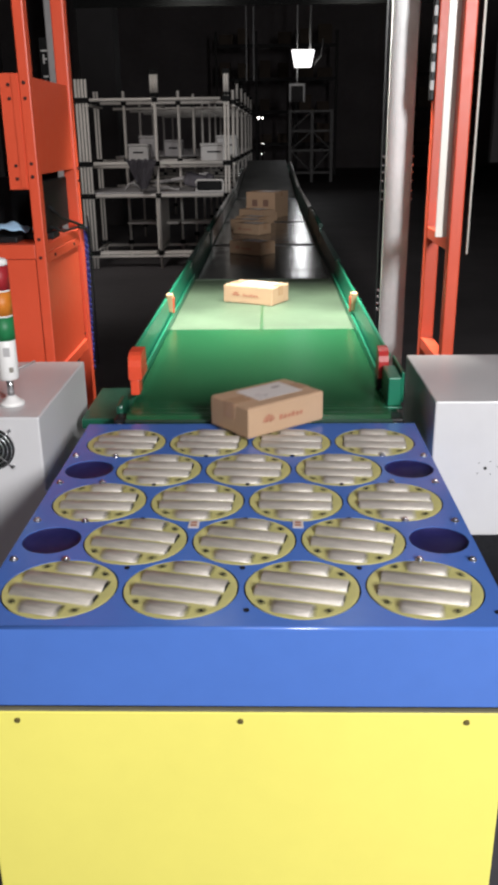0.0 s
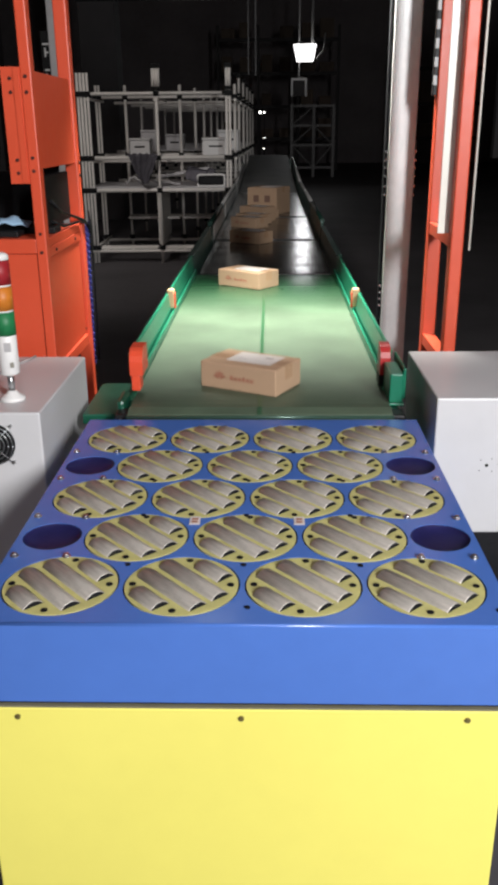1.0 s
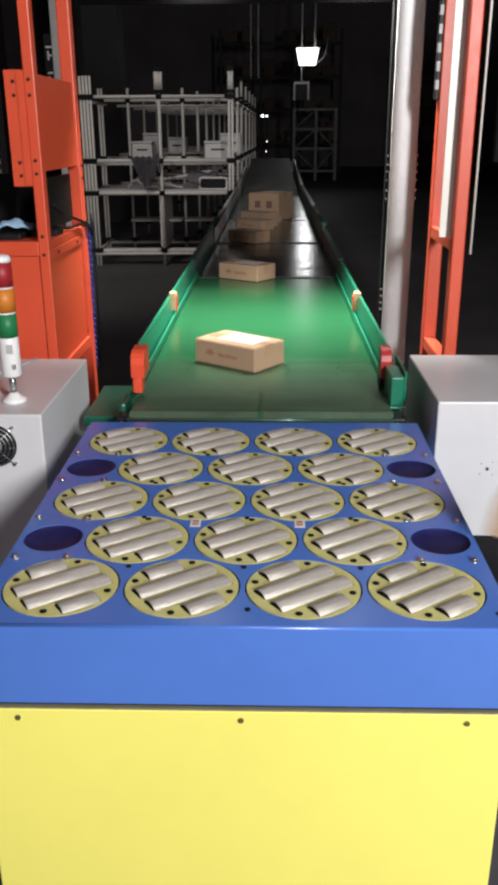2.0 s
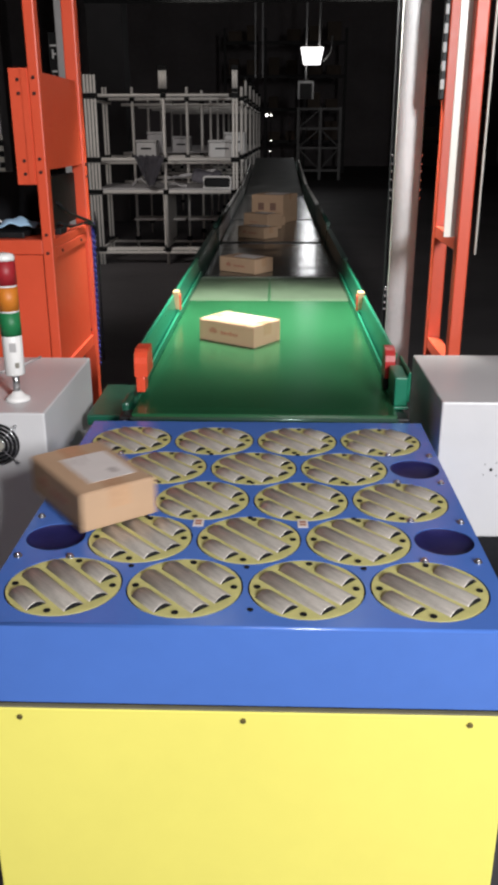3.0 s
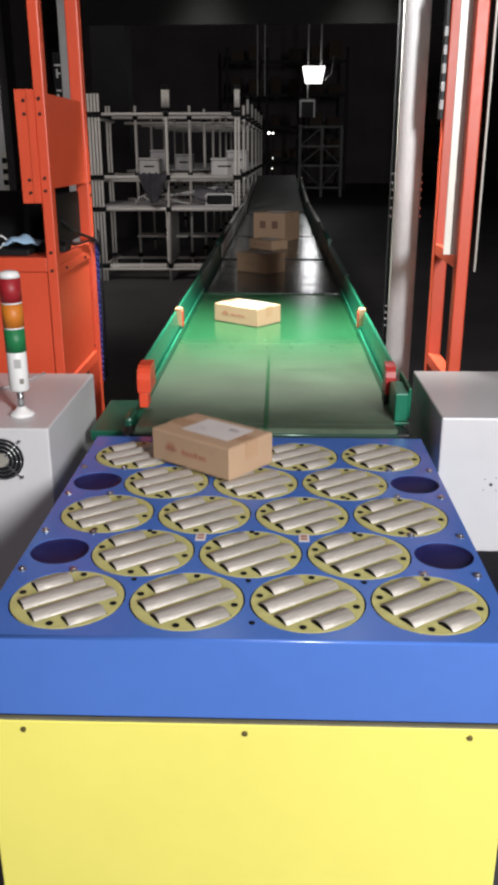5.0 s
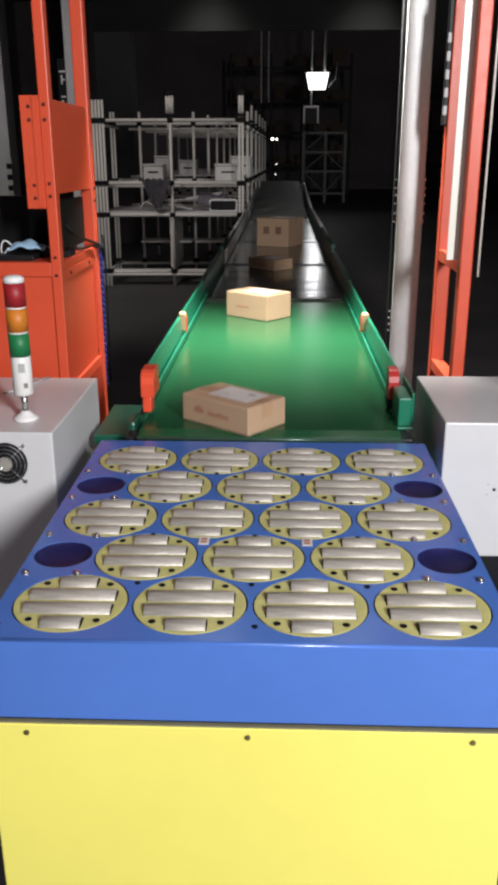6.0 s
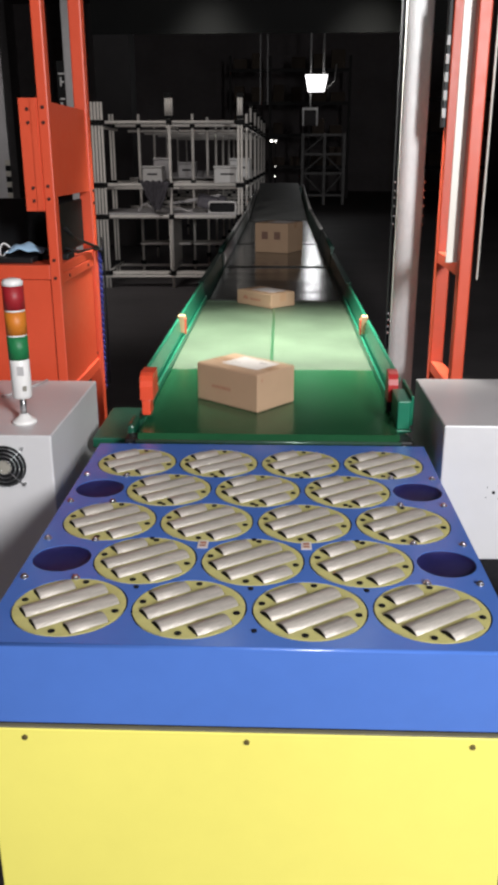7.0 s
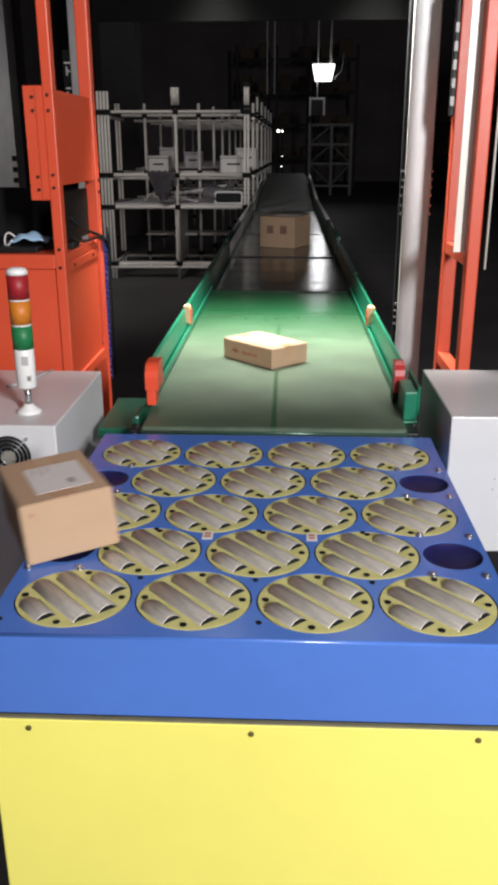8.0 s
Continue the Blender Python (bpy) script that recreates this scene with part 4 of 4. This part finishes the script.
def pallet_rack(x, y, bays, levels):
    r = thing("pallet_rack", "tall dim pallet rack with cartons at the hall's end", "rack", "far pallet racks", pose(x, y, 0))
    wide, step = 1.5, 1.15
    # rack steel takes the dark column colour, so its dimness is painted too
    for k in range(bays + 1):
        part("upright", bm_of((k * wide - 0.05, k * wide + 0.05, -0.05, 0.05, 0, levels * step + 0.5)), COLUMN, r)
    rng = random.Random(7)
    for n in range(1, levels + 1):
        for k in range(bays):
            part("beam", bm_of((k * wide + 0.051, (k + 1) * wide - 0.051, -0.04, 0.04, n * step - 0.06, n * step + 0.06)), COLUMN, r)
            part("shelf_board", bm_of((k * wide + 0.051, (k + 1) * wide - 0.051, 0.041, 0.9, n * step + 0.02, n * step + 0.05)), COLUMN, r)
            for j in range(2):
                if rng.random() < 0.7:
                    w, h = rng.uniform(0.35, 0.55), rng.uniform(0.3, 0.7)
                    x0 = k * wide + 0.12 + 0.68 * j
                    b = thing("stored_carton", "stored carton, darkened for dim light, on the far pallet rack", "box", "stored cartons", pose(x + x0 + w / 2, y + 0.4, n * step + 0.0505))
                    part("body", bm_of((-w / 2, w / 2, -0.25, 0.25, 0.0, h, 0.01)), DIM_CARTON, b)
                    part("tape", bm_of((-w / 2 + 0.02, w / 2 - 0.02, -0.04, 0.04, h + 0.001, h + 0.004)), DIM_CARTON, b)


pallet_rack(-1.9, 33.0, 3, 4)
pallet_rack(4.6, 31.0, 2, 3)


def high_lamp():
    h = thing("high_bay_lamp", "bright square hall lamp hanging far away", "ceiling lamp", "", pose(1.0, 24, 3.45))
    bm = bmesh.new()
    for v in add_box(bm, (0, 0, 0), (0.62, 0.10, 0.44), 0.02):
        if v.co.z < 0:
            v.co.x *= 0.74
    part("lamp_face", bm, FAR_LAMP, h, "glowing lamp face")
    bm = bmesh.new()
    add_tube(bm, [(0.2, 0, 0.22), (0.2, 0, 4.5)], 0.03, 8)
    add_tube(bm, [(0.31, 0, -0.15), (0.50, 0.05, 0.05), (0.55, 0.05, 0.5)], 0.02, 8)
    part("hanger", bm, GALV, h)
    w = thing("hanging_sign", "pale square frame hanging in the dark", "sign", "", pose(0.85, 24.2, 2.6))
    for x0, x1, z0, z1 in ((-0.22, 0.22, 0.17, 0.23), (-0.22, -0.17, -0.24, 0.1695), (0.17, 0.22, -0.24, 0.1695)):
        part("bar", bm_of((x0, x1, -0.02, 0.02, z0, z1)), WHITE_PLASTIC, w)
    part("panel", bm_of((-0.169, 0.169, -0.01, 0.01, -0.24, 0.169)), COLUMN, w)
    part("rod", bm_of((-0.015, 0.015, -0.01, 0.01, 0.2305, 5.4)), GALV, w)
    for x, y, z in ((-0.255, 26, 1.98), (-0.13, 26, 1.975), (-0.13, 26.1, 1.25), (-0.14, 26.1, 0.95)):
        bm = bmesh.new()
        bmesh.ops.create_icosphere(bm, subdivisions=2, radius=(0.04 if x < -0.2 else 0.028) if z > 1.5 else 0.022)
        t = thing("indicator_lamp", "tiny white indicator lamp far down the hall", "lamp", "far indicator lamps", pose(x, y, z))
        part("bulb", bm, SPARK, t)
        part("stalk", bm_of((-0.01, 0.01, 0.0, 0.02, -z, -0.03)), SHADE_BLACK, t)
    for x in (-0.55, -0.35):
        part("cord", bm_of((x - 0.012, x + 0.012, 23.9, 23.92, 2.9, 8.0)), GALV, h).matrix_parent_inverse = Matrix.Translation((-1.0, -24, -3.45))


high_lamp()


# ---------------------------------------------------------------- what moves
LEFT_TURN, RIGHT_TURN = -48, 36
# seconds and turn of the two front rows, then of the three rows behind
FRONT_TURNS = [(0.0, -14), (0.1, -48), (1.0, -48), (1.1, 0), (1.2, 0), (1.3, 28), (1.4, 36), (2.15, 36), (2.3, 0), (2.45, -48),
               (3.4, -48), (3.5, 0), (3.6, 0), (3.7, 28), (3.8, 36), (4.6, 36), (4.7, 0), (4.8, 0), (4.95, 36), (5.75, 36), (5.85, 26),
               (5.95, 0), (6.05, 0), (6.2, 34), (6.3, 36), (7.0, 36), (7.1, 10), (7.2, 0), (7.3, -42), (7.4, -48), (8.0, -48)]
BACK_TURNS = [(0.0, -4), (0.1, -48), (1.1, -48), (1.2, 0), (1.3, 18), (1.4, 36), (2.2, 36), (2.35, 0), (2.5, -48),
              (3.5, -48), (3.6, 0), (3.65, 0), (3.75, 28), (3.85, 36), (4.7, 36), (4.8, 0), (4.85, 0), (5.0, 36), (5.85, 36),
              (5.97, 0), (6.05, 0), (6.2, 30), (6.35, 36), (7.05, 36), (7.17, 0), (7.22, 0), (7.32, -40), (7.42, -48), (8.0, -48)]
REST = 0.8088
# seconds since reaching the table, shift in x, y, drop in z, roll
TO_LEFT = [(0.2, -0.048, 0.583, 0, 0), (0.4, -0.18, 0.381, 0, 0), (0.6, -0.372, 0.235, 0, 0), (0.78, -0.55, 0.12, -0.03, -18),
           (0.95, -0.74, 0.03, -0.22, -40), (1.15, -0.98, -0.05, -0.62, -60), (1.3, -1.15, -0.1, -0.765, -80)]
TIPPING_LEFT = [(0.2, -0.048, 0.583, 0, 0), (0.4, -0.18, 0.381, 0, 0), (0.5, -0.27, 0.298, 0.0, -1), (0.6, -0.348, 0.222, -0.006, -6), (0.78, -0.55, 0.11, -0.06, -34)]
TO_RIGHT = [(0.2, 0.01, 0.60, 0, 0), (0.35, 0.13, 0.455, 0, 0), (0.45, 0.222, 0.388, 0, 0), (0.55, 0.32, 0.325, 0, 0), (0.7, 0.47, 0.22, -0.01, 8),
            (0.85, 0.70, 0.13, -0.06, 16), (1.05, 0.90, 0.05, -0.5, 50), (1.2, 1.10, 0.0, -0.735, 80)]


def carton_rows(x, yaw, t_table, way, end_yaw, slow=1.0, turn=0.6, swing=()):
    """From the slow queue over the fast belt to the table and off its side."""
    def before(t):
        y = 0.825 + SPEED * (t_table - t)
        if y > 4.6:
            t_fast = t_table - (4.6 - 0.825) / SPEED
            wait = t_fast - t
            y = 4.6 + (0.75 * wait if wait < 1 else 0.75 + 0.2 * (wait - 1))
        return y
    rows, t = [], 0.0
    while t < min(t_table + 0.05, 8.0):
        y = before(t)
        z = 0.801 if y > 3.2 else BELT_TOP + 0.0012 if y > 0.95 else REST
        rows.append((t, pose(x, y, z, 0, 0, yaw)))
        t += 0.1
    # swing: a passing twist, in degrees, while the rollers take hold
    twist = dict(swing)
    span_yaw = end_yaw - yaw
    path = [(t_table + dt * slow, dx, y, dz, roll, min(1, dt / turn) * span_yaw + twist.pop(dt, 0)) for dt, dx, y, dz, roll in way]
    late = [(t_table, 0.0, 0.825, 0.0, 0.0, 0.0)] + path
    for a, b in zip(late, late[1:]):
        if a[0] < 8.0 < b[0]:
            f = (8.0 - a[0]) / (b[0] - a[0])
            path = [p for p in path if p[0] < 8.0] + [tuple(u + (v - u) * f for u, v in zip(a, b))]
    for t, dx, y, dz, roll, f in path:
        if 0.0 <= t <= 8.0 and t > (rows[-1][0] if rows else -1):
            m = Matrix.Translation((x + dx, y, REST + dz)) @ pose(0, 0, 0, 0, roll, 0) @ pose(0, 0, 0, 0, 0, yaw + f)
            rows.append((t, m))
    if rows[-1][0] < 8.0:
        rows.append((8.0, rows[-1][1]))
    return rows


def motions():
    for d, row, x, y in DISCS:
        turns = FRONT_TURNS if row < 2 else BACK_TURNS
        walk(d, [(t, pose(x, y, TABLE, 0, 0, a)) for t, a in turns])
    # leading edge of the worn stretch lies at y = 1.92 at the start
    for p, behind in BELT_PIECES:
        rows = []
        for k in range(81):
            t = 0.1 * k
            y, z, slope = on_loop((FAR_ROLL - 1.92) - behind - LOOP / PIECES / 2 + SPEED_BELT * t)
            rows.append((t, Matrix.Translation((MID, y, z)) @ Matrix.Rotation(slope, 4, "X")))
        walk(p, rows)
    walk(CARTONS["A"], carton_rows(0.042, 39, 0.0, TO_LEFT, 38))
    walk(CARTONS["B"], carton_rows(-0.010, -28, 1.22, TO_RIGHT, -28))
    walk(CARTONS["C"], carton_rows(-0.057, -37, 2.43, TO_LEFT, -56, 1.16))
    walk(CARTONS["D"], carton_rows(-0.080, -35, 3.65, TO_RIGHT, -42, swing=((0.2, 9), (0.35, 32), (0.45, 14))))
    walk(CARTONS["E"], carton_rows(-0.112, -37, 4.83, TO_RIGHT, -40))
    walk(CARTONS["F"], carton_rows(-0.082, -39, 6.12, TO_RIGHT, -40, swing=((0.35, 1), (0.45, 17), (0.55, 7))))
    walk(CARTONS["G"], carton_rows(-0.056, -40, 7.30, TIPPING_LEFT, -63, 1.22, 0.26))
    walk(CARTONS["H"], carton_rows(-0.025, -46, 8.59, TO_LEFT, -46))
    queue_end = [(0.0, 6.62), (1.5, 6.42), (2.8, 6.02), (4.0, 5.90), (5.8, 5.87), (6.8, 5.74), (7.4, 5.27), (8.0, 5.26)]
    walk(CARTONS["I"], [(t, pose(0.035, y, 0.801, 0, 0, -24)) for t, y in queue_end])


SPEED_BELT = LOOP / 3.39
motions()
